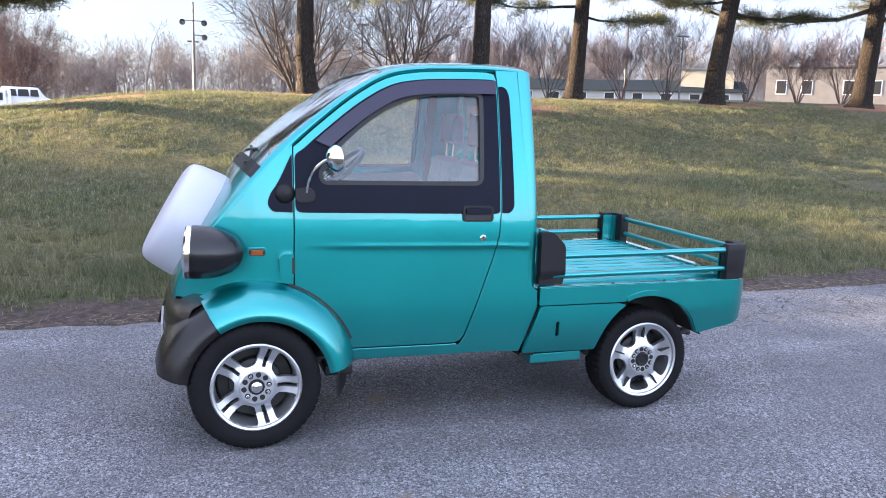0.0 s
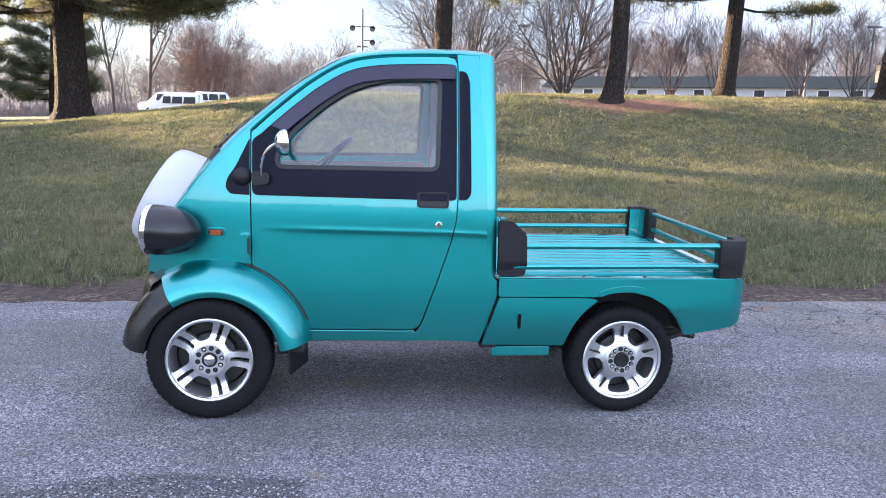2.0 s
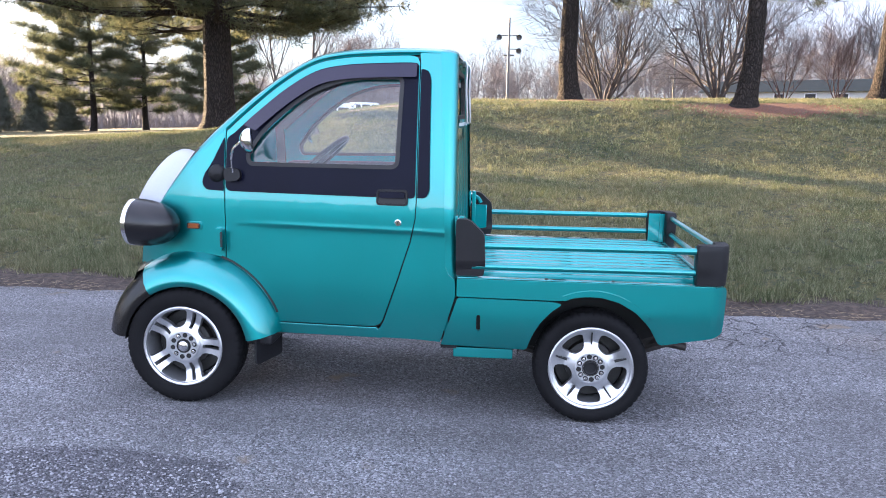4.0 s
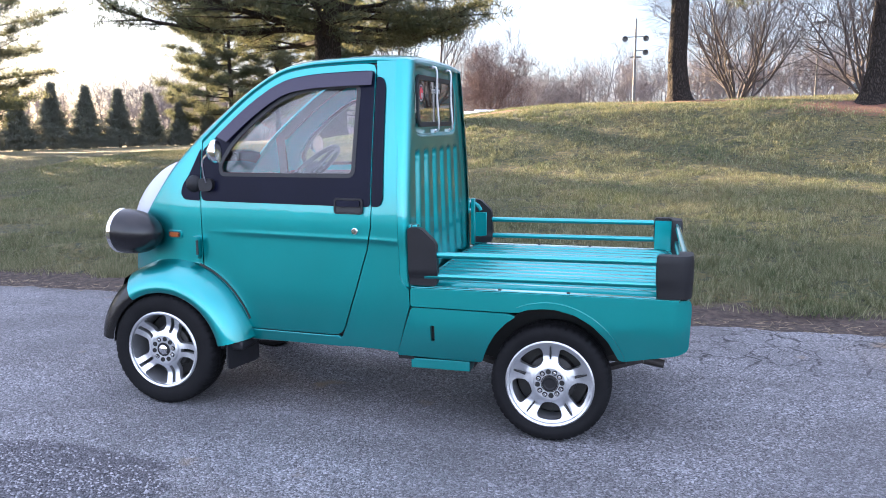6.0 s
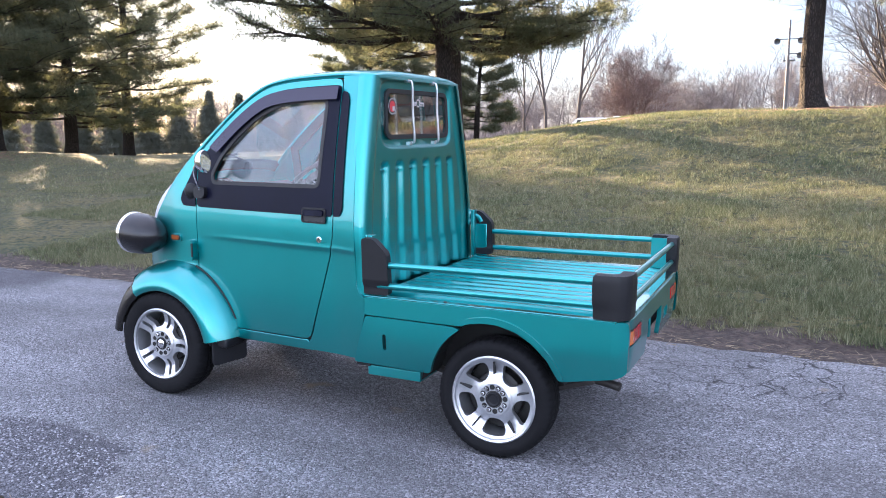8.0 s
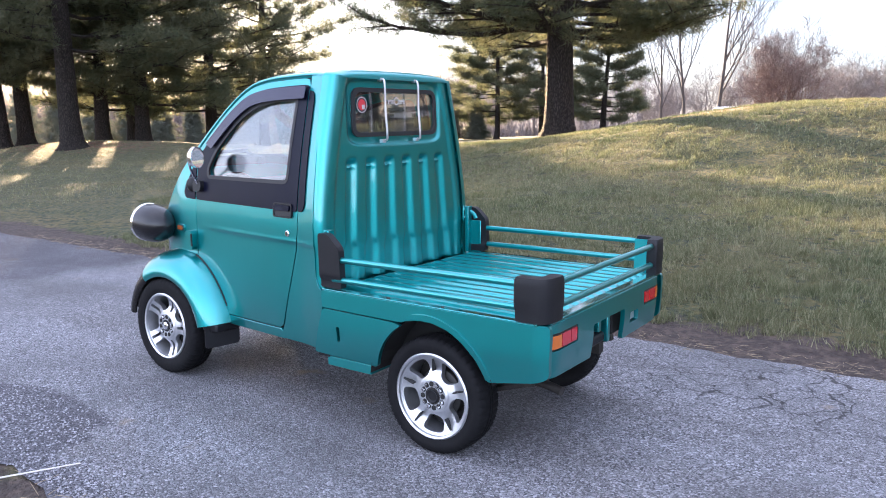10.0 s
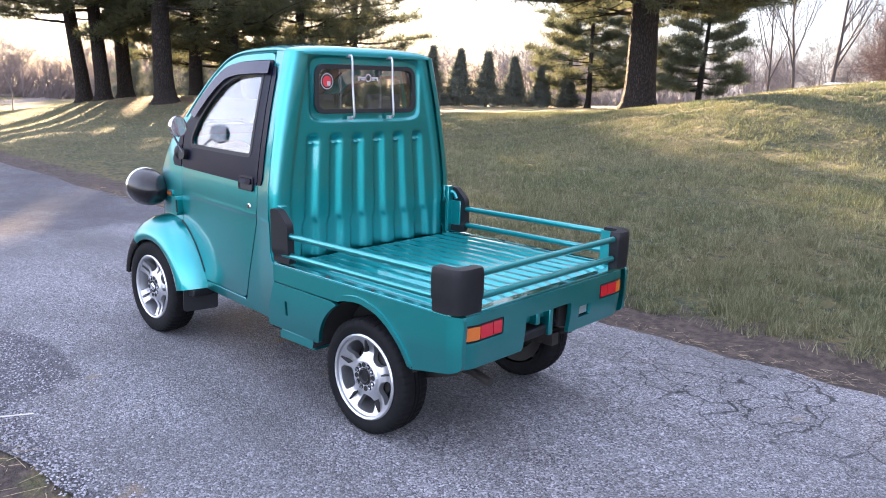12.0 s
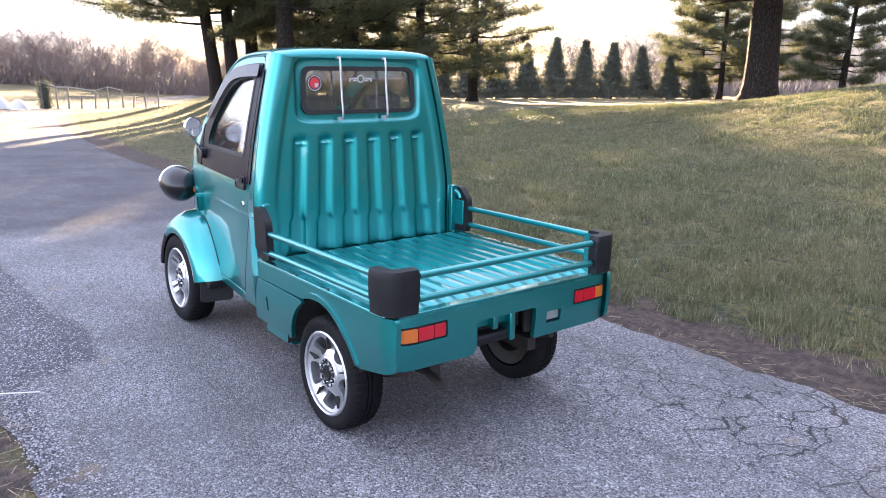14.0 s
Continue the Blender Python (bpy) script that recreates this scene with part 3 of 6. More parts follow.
def pine_shapes(seed, h, r, base, spread, limbs, lean=(0, 0), per=70, flat=0.1, low=0.55, size=0.19, crowd=1.0, bias=(0, 0), width=0.0075):
    """Trunk and limbs, and the tips that carry needles, of a white pine."""
    rnd = random.Random(seed)
    trunk, tips, prev, flare, last, wide = [], [], None, [], 0.0, 2.1 * r
    n = 14
    for i in range(n + 1):
        f = i / n
        p = Vector((lean[0] * f * h + 0.12 * math.sin(3 * f + seed), lean[1] * f * h + 0.1 * math.cos(2.3 * f + seed) - 0.1 * math.cos(seed), f * h - 0.15))
        if i == 0:
            p.x, p.y = 0, 0
        rad = r * (1 - 0.88 * f) * (2.1 if i == 0 else 1.0)
        if i == 1:
            # the roots flare out at the ground
            for g, k in ((0.16, 1.42), (0.32, 1.16), (0.55, 1.03)):
                q = prev[0].lerp(p, g * 14 / 15)
                flare.append((prev[0].lerp(p, last), q, wide, r * k))
                last, wide = g * 14 / 15, r * k
            trunk.append((flare[-1][1], p, wide, rad))
        elif prev:
            trunk.append((prev[0], p, prev[1], rad))
        prev = (p, rad)
    arms = []
    for k in range(limbs):
        f = base + (0.98 - base) * ((k + rnd.random() * 0.8) / limbs) ** crowd
        i = min(n - 1, int(f * n))
        a = trunk[i][0].lerp(trunk[i][1], f * n - i)
        ang = k * 2.4 + rnd.uniform(-0.5, 0.5)
        g = (f - base) / (1 - base)
        ln = spread * (low + (1 - low) * min(1, g * 4)) * (1 - g) ** 0.6 * rnd.uniform(0.6, 1.2) * (1 + bias[0] * math.cos(ang) + bias[1] * math.sin(ang)) + 0.3
        d = Vector((math.cos(ang), math.sin(ang), flat + 0.45 * g - 0.1))
        p, rad = a, max(0.012, r * 0.32 * (1 - 0.7 * f) * ln / spread)
        m = 5
        for j in range(m):
            d2 = (d + Vector((rnd.gauss(0, 0.12), rnd.gauss(0, 0.12), 0.07 * j - 0.1 + rnd.gauss(0, 0.05)))).normalized()
            q = p + d2 * ln / m
            arms.append((p, q, rad * (1 - j / m * 0.8), rad * (1 - (j + 1) / m * 0.8)))
            if j >= 1:
                for s in range(4):
                    side = d2.cross(Vector((0, 0, 1))).normalized() * rnd.choice((-1, 1))
                    w = (d2 * 0.7 + side * rnd.uniform(0.4, 1.0) + Vector((0, 0, rnd.uniform(-0.2, 0.42)))).normalized()
                    o = p.lerp(q, rnd.random())
                    e = o + w * ln * 0.27 * rnd.uniform(0.6, 1.3)
                    arms.append((o, e, rad * 0.3 + 0.004, 0.004))
                    tips += [tuple(e), tuple(o.lerp(e, 0.6))]
                    if j > 2:
                        tips.append(tuple(o.lerp(e, 0.3)))
            p = q
        tips.append(tuple(p))
    return sticks(flare + trunk, 12), sticks(arms, 5), needles(tips, seed, per, size, width)


def pine(at, label, seed, h, r, base, spread, limbs, group="tall pines", **more):
    tree = thing("pine_tree", at, label, "tree", group)
    t, a, c = pine_shapes(seed, h, r, base, spread, limbs, **more)
    part("trunk", t, BARK, tree, smooth=60)
    tagged(part("limb", a, BARK, tree, smooth=60), kind="stuff")
    tagged(part("crown", c, NEEDLES, tree, "tufts of dull green needles", smooth=0), kind="stuff")
    return tree


def bare_tree(at, label, seed, h, r, mat=None, name="bare_tree", **more):
    tree = thing(name, at, label, "tree", "bare winter trees")
    leaves = more.pop("leaves", 0)
    segs = branching(seed, h, r, **more)
    cut = 0.018 + more.get("least", 0.004)
    thick = [s for s in segs if s[2] > cut]
    thin = [s for s in segs if s[2] <= cut]
    part("trunk", sticks(thick, 6), mat or TWIG, tree, smooth=60)
    tagged(part("crown", sticks(thin, 3), mat or TWIG, tree, "fine leafless twigs", smooth=60), kind="stuff")
    if leaves:
        tagged(part("foliage", needles([tuple(s[1]) for s in thin], seed, leaves, 0.15, 0.035), BUDS, tree, "sparse reddish leaves", smooth=0), kind="stuff")
    return tree


pine(at_ground(-6.4, 16.6), "big pine with a thick dark trunk and wide low limbs", 3, 16, 0.42, 0.18, 6.4, 105, per=62, size=0.22, width=0.011, low=0.74, crowd=1.35, bias=(-0.12, -0.04))
pine(at_ground(2.93, 16.2), "tall pine with a straight bare trunk", 5, 15, 0.24, 0.17, 4.0, 34, low=0.75)
pine(at_ground(6.6, 14.0), "tall pine with a knotted bare trunk", 7, 14, 0.23, 0.30, 4.0, 32)
pine(at_ground(10.6, 16.5), "tall pine with a slightly leaning trunk", 9, 15, 0.24, 0.16, 4.4, 44, lean=(0.06, 0), low=0.75)
pine(at_ground(14.7, 15.5), "tall pine leaning over, on a reddish bed of needles", 11, 15, 0.29, 0.18, 4.2, 40, lean=(0.16, 0))
pine(at_ground(20.0, 15.2), "tall pine with low spreading limbs", 13, 15, 0.30, 0.19, 5.6, 54, lean=(0.05, 0), low=0.85)
for k, (x, y, hh, ln) in enumerate([(-27.6, 10.6, 14, -0.12), (-26.8, 11.0, 14, -0.06), (-27.0, 12.0, 15, -0.04), (-22.2, 11.2, 15, -0.03), (-26.0, 14.6, 14, 0.0), (-24.6, 15.5, 14, -0.03), (-28.5, 17.5, 13, 0.0), (-26.8, 20.5, 13, 0.02), (-29.5, 26.2, 14, 0.02)]):
    pine(at_ground(x, y), "dark pine of a grove on a low rise", 20 + k, hh, 0.36 if k == 3 else 0.30, 0.19 if k == 0 else 0.22 if k < 4 else 0.12, 5.2, 56 if k < 4 else 66, group="pine grove", lean=(0.0, ln), per=36, size=0.25, width=0.015, bias=((-0.1, -0.45) if k == 0 else (0, 0)))
for k, (x, y, hh) in enumerate([(-25.4, 44.1, 12), (-22.6, 45.6, 10.5), (-15.6, 40.5, 8.5), (-29.0, 47.0, 11)]):
    pine(at_ground(x, y), "shaggy pine at the far edge of the field", 40 + k, hh, 0.2, 0.13, 0.36 * hh, 46, group="field pines", low=0.7, lean=(0.02, 0.0), per=44, size=0.25, width=0.013)

# evergreen screen beyond the field
def conifer(seed, h, w):
    g = np.random.default_rng(seed)
    n = 1900
    f = g.random(n) ** 1.1
    ang = g.random(n) * 2 * math.pi
    whorl = 0.80 + 0.20 * np.sin(f * 46 + 1.5 * np.sin(ang * 2 + seed))
    lump = 0.82 + 0.18 * np.sin(ang * 3 + f * 11 + seed)
    rad = w * (1 - f) ** 1.1 * whorl * lump * g.uniform(0.25, 1.0, n) ** 0.6
    return np.stack([rad * np.cos(ang) + 0.06 * np.sin(f * 7 + seed), rad * np.sin(ang), 0.1 + f * h], 1)


# below k 0: hidden trees added, and made taller, to shade the lawn
for k, hh in zip(range(-6, 10), (6.2, 5.8, 6.0, 5.2, 4.6, 4.0, 3.5, 3.6, 3.5, 3.7, 4.1, 3.9, 3.7, 3.4, 2.7, 2.5)):
    tree = thing("conifer", at_ground(-41.2 + 1.48 * k, 32.9 + 1.52 * k - 0.017 * k * k), "dull green conical evergreen in a row across the field", "tree", "evergreen screen")
    part("trunk", bars([(0, 0, -0.1)], [(0, 0, hh * 0.9)], [0.12], [0.02], 8), BARK, tree, smooth=60)
    part("crown", needles(conifer(k + 9, hh, (0.55 if k >= 0 else 0.35) * hh), 69 + k, 12, 0.19, 0.024), CEDAR, tree, smooth=0)

# bare trees behind the rise
bare_tree(at_ground(8.1, 53.7), "large leafless tree with a fan of long upright branches", 2, 9.5, 0.11, stems=10, levels=3, kids=7, spread=0.6, first=0.12, fan=1.1, up=0.2, least=0.012)
bare_tree(at_ground(15.8, 52.1), "large leafless tree with many spreading stems", 4, 10.5, 0.12, stems=9, levels=3, kids=7, spread=0.65, first=0.12, fan=0.85, up=0.2, least=0.012)
bare_tree(at_ground(-16.9, 90.5), "round tree with reddish buds and withered leaves", 6, 9.8, 0.16, TWIG_R, stems=6, fan=0.62, levels=3, kids=9, spread=0.75, first=0.08, up=0.2, shrink=0.6, least=0.018, leaves=1)
bare_tree(at_ground(-22.8, 88.2), "tall thin leafless tree with a pale trunk", 8, 17.5, 0.24, wob=0.045, levels=3, kids=7, spread=0.5, first=0.2, least=0.022)
bare_tree(at_ground(-26.3, 87.2), "tall thin leafless tree at the wood's edge", 10, 15.5, 0.20, wob=0.045, levels=3, kids=7, spread=0.5, first=0.2, least=0.022)
bare_tree(at_ground(-30.4, 91.0), "thin leafless tree at the wood's edge", 12, 14.0, 0.17, wob=0.045, levels=3, kids=7, spread=0.5, first=0.2, least=0.022)
for k, (x, y, hh, mt) in enumerate([(24.4, 45.6, 4.6, TWIG), (22.0, 47.5, 4.4, TWIG_R), (28.7, 43.1, 4.0, TWIG_R), (31.2, 41.4, 4.4, TWIG), (35.2, 38.3, 4.2, TWIG), (39.3, 34.5, 4.0, TWIG_R), (37.6, 36.4, 3.4, TWIG_R), (19.5, 50.0, 4.6, TWIG_R)]):
    bare_tree(at_ground(x, y), "small many-stemmed ornamental tree without leaves", 70 + k, hh, 0.045, mt, name="ornamental_tree", stems=7, levels=3, kids=6, spread=0.6, first=0.25, fan=0.7, least=0.009)

# far woods all round
def woods():
    g = random.Random(31)
    shapes = [branching(100 + k, 9.5, 0.14, levels=3, kids=7, spread=0.8, first=0.28, up=0.2, shrink=0.55) for k in range(6)]
    arr = [(np.array([s[0] for s in sh]), np.array([s[1] for s in sh]), np.array([s[2] for s in sh]), np.array([s[3] for s in sh])) for sh in shapes]
    P0, P1, R0, R1 = [], [], [], []
    spots = []
    for k in range(620):
        a = radians(g.uniform(-62, 100))           # left of +y
        if a > radians(52):
            d, s = g.uniform(85, 115), g.uniform(0.38, 0.62)
        else:
            d, s = g.uniform(125, 170), g.uniform(0.7, 1.1)
        spots.append((-math.sin(a) * d, math.cos(a) * d, s))
    for k, (x, y, s) in enumerate(spots):
        p0, p1, r0, r1 = arr[k % 6]
        t = g.random() * 6.28
        m = np.array([[math.cos(t), -math.sin(t), 0], [math.sin(t), math.cos(t), 0], [0, 0, 1]]) * s
        o = np.array([x, y, float(height(x, y)) - 0.3])
        P0.append(p0 @ m.T + o), P1.append(p1 @ m.T + o), R0.append(r0 * s + 0.010), R1.append(r1 * s + 0.008)
    return bars(np.concatenate(P0), np.concatenate(P1), np.concatenate(R0), np.concatenate(R1), 3)


tagged(part("far_woods", woods(), WOOD_FAR, smooth=60), "grey leafless woods along the horizon", "woods", kind="stuff")


def brush():
    g = np.random.default_rng(5)
    n = 22000
    a = np.radians(g.uniform(-55, 100, n))
    d = np.where(a > 0.9, g.uniform(90, 115, n), g.uniform(125, 165, n))
    x, y = -np.sin(a) * d, np.cos(a) * d
    z = height(x, y) - 0.2
    h = g.uniform(1.0, 4.2, n)
    p0 = np.stack([x, y, z], 1)
    p1 = p0 + np.stack([g.normal(0, 1.5, n), g.normal(0, 1.5, n), h], 1)
    return bars(p0, p1, np.full(n, 0.05), np.full(n, 0.015), 3)


tagged(part("undergrowth", brush(), WOOD_FAR, smooth=60), "grey brushwood under the far trees", "undergrowth", kind="stuff")


def cloud(x, y, size, seed):
    """Smooth random values from 0 to 1 over the plan, with lumps of about the given size."""
    table = np.random.default_rng(seed).random((256, 256))
    u, v = x / size, y / size
    i, j = np.floor(u).astype(int), np.floor(v).astype(int)
    f, k = u - i, v - j
    f, k = f * f * (3 - 2 * f), k * k * (3 - 2 * k)
    a = table[i % 256, j % 256] * (1 - f) + table[(i + 1) % 256, j % 256] * f
    b = table[i % 256, (j + 1) % 256] * (1 - f) + table[(i + 1) % 256, (j + 1) % 256] * f
    return a * (1 - k) + b * k


def grass():
    """Short winter grass on the bank in leaning clumps, thinner farther off."""
    g = np.random.default_rng(12)
    xs, ys = [], []
    for x0, x1, y0, y1, per in ((-5, 8.5, 1.9, 4.4, 8200), (-8, 11, 4.4, 7.5, 4400), (-12, 18, 7.5, 16.5, 1900), (-30, -9, 2.0, 14, 260)):
        n = int((x1 - x0) * (y1 - y0) * per)
        xs.append(g.uniform(x0, x1, n)), ys.append(g.uniform(y0, y1, n))
    x, y = np.concatenate(xs), np.concatenate(ys)
    u = y - bend(x)
    keep = u > 1.93 + 0.42 * g.random(len(x)) * cloud(x, y, 0.3, 2) + 0.12 * cloud(x, y, 0.9, 3)
    tuft = cloud(x, y, 0.07, 5) * 0.6 + cloud(x, y, 0.24, 6) * 0.4
    keep &= tuft > 0.30 + 0.25 * g.random(len(x))
    for tx, ty, a, b in [(p + 0.4, q - 0.35, 1.9, 0.85) for p, q in TREES] + [(-1.8, 14.8, 1.5, 0.6)]:
        keep &= ((x - tx) / a) ** 2 + ((y - ty) / b) ** 2 > 0.25 + 1.0 * g.random(len(x))
    x, y, tuft = x[keep], y[keep], tuft[keep]
    broad = cloud(x, y, 0.9, 7) * 0.6 + cloud(x, y, 0.35, 8) * 0.4
    n = len(x)
    far = np.clip((y - 3) / 10, 0, 1)
    h = g.uniform(0.018, 0.068, n) * (0.35 + 1.5 * tuft) * (0.6 + 0.9 * broad) * (1 - 0.25 * far)
    w = (0.0030 + 0.0036 * far) * g.uniform(0.7, 1.3, n)
    o = np.stack([x, y, height(x, y) - 0.004], 1)
    t = g.random(n) * 2 * math.pi
    s = np.stack([np.cos(t), np.sin(t), np.zeros(n)], 1) * w[:, None]
    lean = 2 * math.pi * 2 * cloud(x, y, 0.16, 9)
    out = np.stack([np.cos(lean), np.sin(lean), np.zeros(n)], 1) * (0.7 * h * g.random(n))[:, None]
    tip = o + out + np.stack([g.normal(0, 0.016, n), g.normal(0, 0.016, n), h], 1)
    v = np.stack([o - s, o + s, tip], 1).reshape(-1, 3)
    return v.tolist(), np.arange(3 * n).reshape(-1, 3).tolist()


BLADE = leafy(material("grass_blades", (0.073, 0.095, 0.044), 0.8, scale=0.8, fine=9, colour2=(0.152, 0.146, 0.080), spec=0.2), 0.42)
bn, bl = BLADE.node_tree.nodes, BLADE.node_tree.links
b_in = bn["Principled BSDF"].inputs["Base Color"]
b_from = b_in.links[0].from_socket
b_geo, b_mr, b_mx = bn.new("ShaderNodeNewGeometry"), bn.new("ShaderNodeMapRange"), bn.new("ShaderNodeMix")
b_mx.data_type = "RGBA"
b_mr.inputs["From Min"].default_value, b_mr.inputs["From Max"].default_value = 0.5, 0.92
b_mx.inputs["B"].default_value = (0.35, 0.335, 0.21, 1)
bl.new(b_geo.outputs["Random Per Island"], b_mr.inputs["Value"])
bl.new(b_mr.outputs[0], b_mx.inputs["Factor"])
bl.new(b_from, b_mx.inputs["A"])
bl.new(b_mx.outputs["Result"], b_in)
tagged(part("grass", grass(), BLADE, smooth=0), "short patchy winter grass, green and straw", "grass", kind="stuff")


def litter(n, x0, x1, y0, y1, seed, size):
    """Dry stalks lying on the ground."""
    g = np.random.default_rng(seed)
    x, y, t = g.uniform(x0, x1, n), g.uniform(y0, y1, n), g.random(n) * 2 * math.pi
    ln = size * g.uniform(0.4, 1.4, n)
    p0 = np.stack([x, y, np.maximum(height(x, y) + 0.02, 0.0) + g.uniform(0.001, 0.01, n)], 1)
    p1 = p0 + np.stack([np.cos(t) * ln, np.sin(t) * ln, g.normal(0.004, 0.006, n)], 1)
    return bars(p0, p1, np.full(n, 0.0014), np.full(n, 0.0009), 3)


STRAW = material("dry_straw", (0.34, 0.27, 0.17), 0.9, var=0.5, scale=20)
tagged(part("straw_litter", join(litter(900, -6, 8, 1.58, 1.80, 3, 0.06), litter(200, 0.2, 3.2, -2.3, -1.70, 4, 0.12), litter(700, -3, 4, -2.6, -1.68, 5, 0.07)), STRAW, smooth=0), "dry straw along the edges of the lane", "straw", kind="stuff")
stalk = thing("dry_stalk", (0.66, -1.68, 0.006), "pale dry stalk lying on the asphalt", "stalk")
part("stem", tube([(-0.17, -0.36, 0.0), (-0.03, -0.07, 0.003), (0.083, 0.17, 0.001)], 0.004, 6, 0.003), material("pale_stalk", (0.6, 0.57, 0.52), 0.8, var=0.2), stalk)


def gravel():
    """Loose chippings along the near edge of the lane."""
    g = np.random.default_rng(21)
    n = 6500
    x = g.uniform(-5, 2.7, n)
    y = -1.69 + np.abs(g.normal(0, 0.16, n)) + 0.35 * g.random(n) * (x < 0.5)
    s = g.uniform(0.003, 0.0075, n)[:, None]
    o = np.stack([x, y, np.full(n, 0.002)], 1)
    corners = np.array([(1, 0, 0), (0, 1, 0), (-1, 0, 0), (0, -1, 0), (0, 0, 0.8)], float)
    t = g.random(n) * 6.28
    rot = np.stack([np.stack([np.cos(t), -np.sin(t), 0 * t], 1), np.stack([np.sin(t), np.cos(t), 0 * t], 1), np.stack([0 * t, 0 * t, 1 + 0 * t], 1)], 1)
    v = np.einsum("nij,kj->nki", rot, corners) * (s[:, None] * g.uniform(0.6, 1.3, (n, 5, 1))) + o[:, None]
    f = (np.arange(n)[:, None, None] * 5 + np.array([(0, 1, 4), (1, 2, 4), (2, 3, 4), (3, 0, 4)])[None]).reshape(-1, 3)
    return v.reshape(-1, 3).tolist(), f.tolist()


tagged(part("loose_chippings", gravel(), material("grey_chippings", (0.16, 0.16, 0.175), 0.6, scale=40, fine=160, colour2=(0.34, 0.34, 0.36)), smooth=0), "loose grey chippings on the lane's edge", "gravel", kind="stuff")
# ---- the pickup ----
truck = thing("pickup_truck", (0, 0, 0), "small teal metallic pickup with an open railed bed, parked", "truck")
BODY_LEAN = Matrix.Translation((0, -0.57, 0.25)) @ Matrix.Rotation(radians(1.0), 4, "X") @ Matrix.Translation((0, 0.57, -0.25))


def tp(name, geo, mat, label="", parent=None, **more):
    """A part of the truck's body, tilted a little to fit the camera's view."""
    return part(name, moved(geo, BODY_LEAN), mat, parent or truck, label, **more)


def both(name, geo, mat, label="", **more):
    return tp(name, geo, mat, label, **more), tp(name, flip(geo), mat, label, **more)


def half_width(x, z):
    b = float(soft(x, [-0.36, -0.27, -0.15, 0.0, 0.16, 0.38, 0.87, 1.05, 1.25], [0.27, 0.345, 0.41, 0.447, 0.457, 0.487, 0.547, 0.562, 0.612], 0.03))
    if z > 0.9:
        b -= 0.13 * ((z - 0.9) / 0.68) ** 1.4
    if z < 0.6:
        b -= 0.012 * ((0.6 - z) / 0.22) ** 2
    run = min(1.0, max(0.0, (x - 0.2) / 0.25))
    b += run * (0.003 * math.exp(-((z - 0.826) / 0.010) ** 2) - 0.0045 / (1 + math.exp((z - 0.826) / 0.009)))
    return b


def side(lift=0.0):
    return lambda u, v, d: (u, -(half_width(u, v) + lift - d), v)


EDGE = [(-0.31, 0.60), (-0.285, 0.70), (-0.215, 0.82), (-0.10, 0.965), (0.03, 1.115), (0.155, 1.243), (0.285, 1.36), (0.425, 1.47), (0.56, 1.547), (0.69, 1.577), (0.85, 1.588), (1.03, 1.592), (1.14, 1.586)]
edge = curve(EDGE, 6)
HINGE, GAP = 0.163, 0.004


def off(pts, d):
    """An open line set off to its right-hand side by d."""
    out = []
    for i, p in enumerate(pts):
        a, b = np.array(pts[max(i - 1, 0)]), np.array(pts[min(i + 1, len(pts) - 1)])
        t = (b - a) / np.linalg.norm(b - a)
        out.append((p[0] + t[1] * d, p[1] - t[0] * d))
    return out


# cab sides
door_top = [p for p in off(edge, 0.015) if 0.175 < p[0] < 1.015]
door_line = [(HINGE + 0.003, 0.66), (HINGE + 0.003, 1.236)] + door_top + [(1.036, 1.57), (1.047, 1.545), (1.05, 0.97), (1.046, 0.88), (1.024, 0.78), (0.967, 0.6), (0.905, 0.42), (0.893, 0.40), (0.872, 0.388), (0.84, 0.384), (0.40, 0.374), (0.372, 0.385), (0.29, 0.532)]
belt = 0.968
trim_top = [p for p in off(edge, 0.045) if 0.19 < p[0] < 1.02]
trim_line = [(HINGE + 0.006, belt), (HINGE + 0.006, 1.205)] + trim_top + [(1.043, 1.545), (1.046, belt)]
window_line = rounded([(0.285, 1.098), (0.278, 1.135), (0.337, 1.228), (0.455, 1.337), (0.575, 1.42), (0.70, 1.462), (0.80, 1.475), (0.968, 1.478), (0.958, 1.104)], [0.02, 0.03, 0.08, 0.08, 0.08, 0.08, 0.05, 0.025, 0.025])
hole = [(u, v) for u, v in off(window_line + window_line[:1], -0.012)][:-1]
CREASE = (0.795, 0.806, 0.814, 0.820, 0.826, 0.832, 0.838, 0.848)
door_shell = sheet(door_line, [hole], side(), 0.03, 0.045, CREASE)
front_q = [(HINGE - 0.002, 0.662), (HINGE - 0.002, 1.247)] + list(reversed([p for p in edge if p[0] < 0.15])) + [(-0.22, 0.60), (-0.15, 0.63), (-0.06, 0.665), (0.04, 0.68)]
pillar = [(1.054, 0.97), (1.051, 1.545), (1.046, 1.588), (1.14, 1.586), (1.17, 1.2), (1.185, 0.68), (1.20, 0.645), (1.228, 0.625), (1.232, 0.556), (1.166, 0.336), (0.905, 0.333), (0.862, 0.345), (0.895, 0.385), (0.912, 0.42), (0.973, 0.6), (1.03, 0.78), (1.05, 0.88)]
rail = [(HINGE, 1.243)] + [p for p in off(edge, 0.007) if 0.17 < p[0] < 1.03] + [(1.044, 1.583), (1.044, 1.594)] + list(reversed([p for p in edge if 0.16 < p[0] < 1.04]))
sill = [(0.375, 0.368), (0.40, 0.368), (0.84, 0.378), (0.873, 0.381), (0.89, 0.36), (0.90, 0.33), (0.42, 0.318), (0.37, 0.32)]
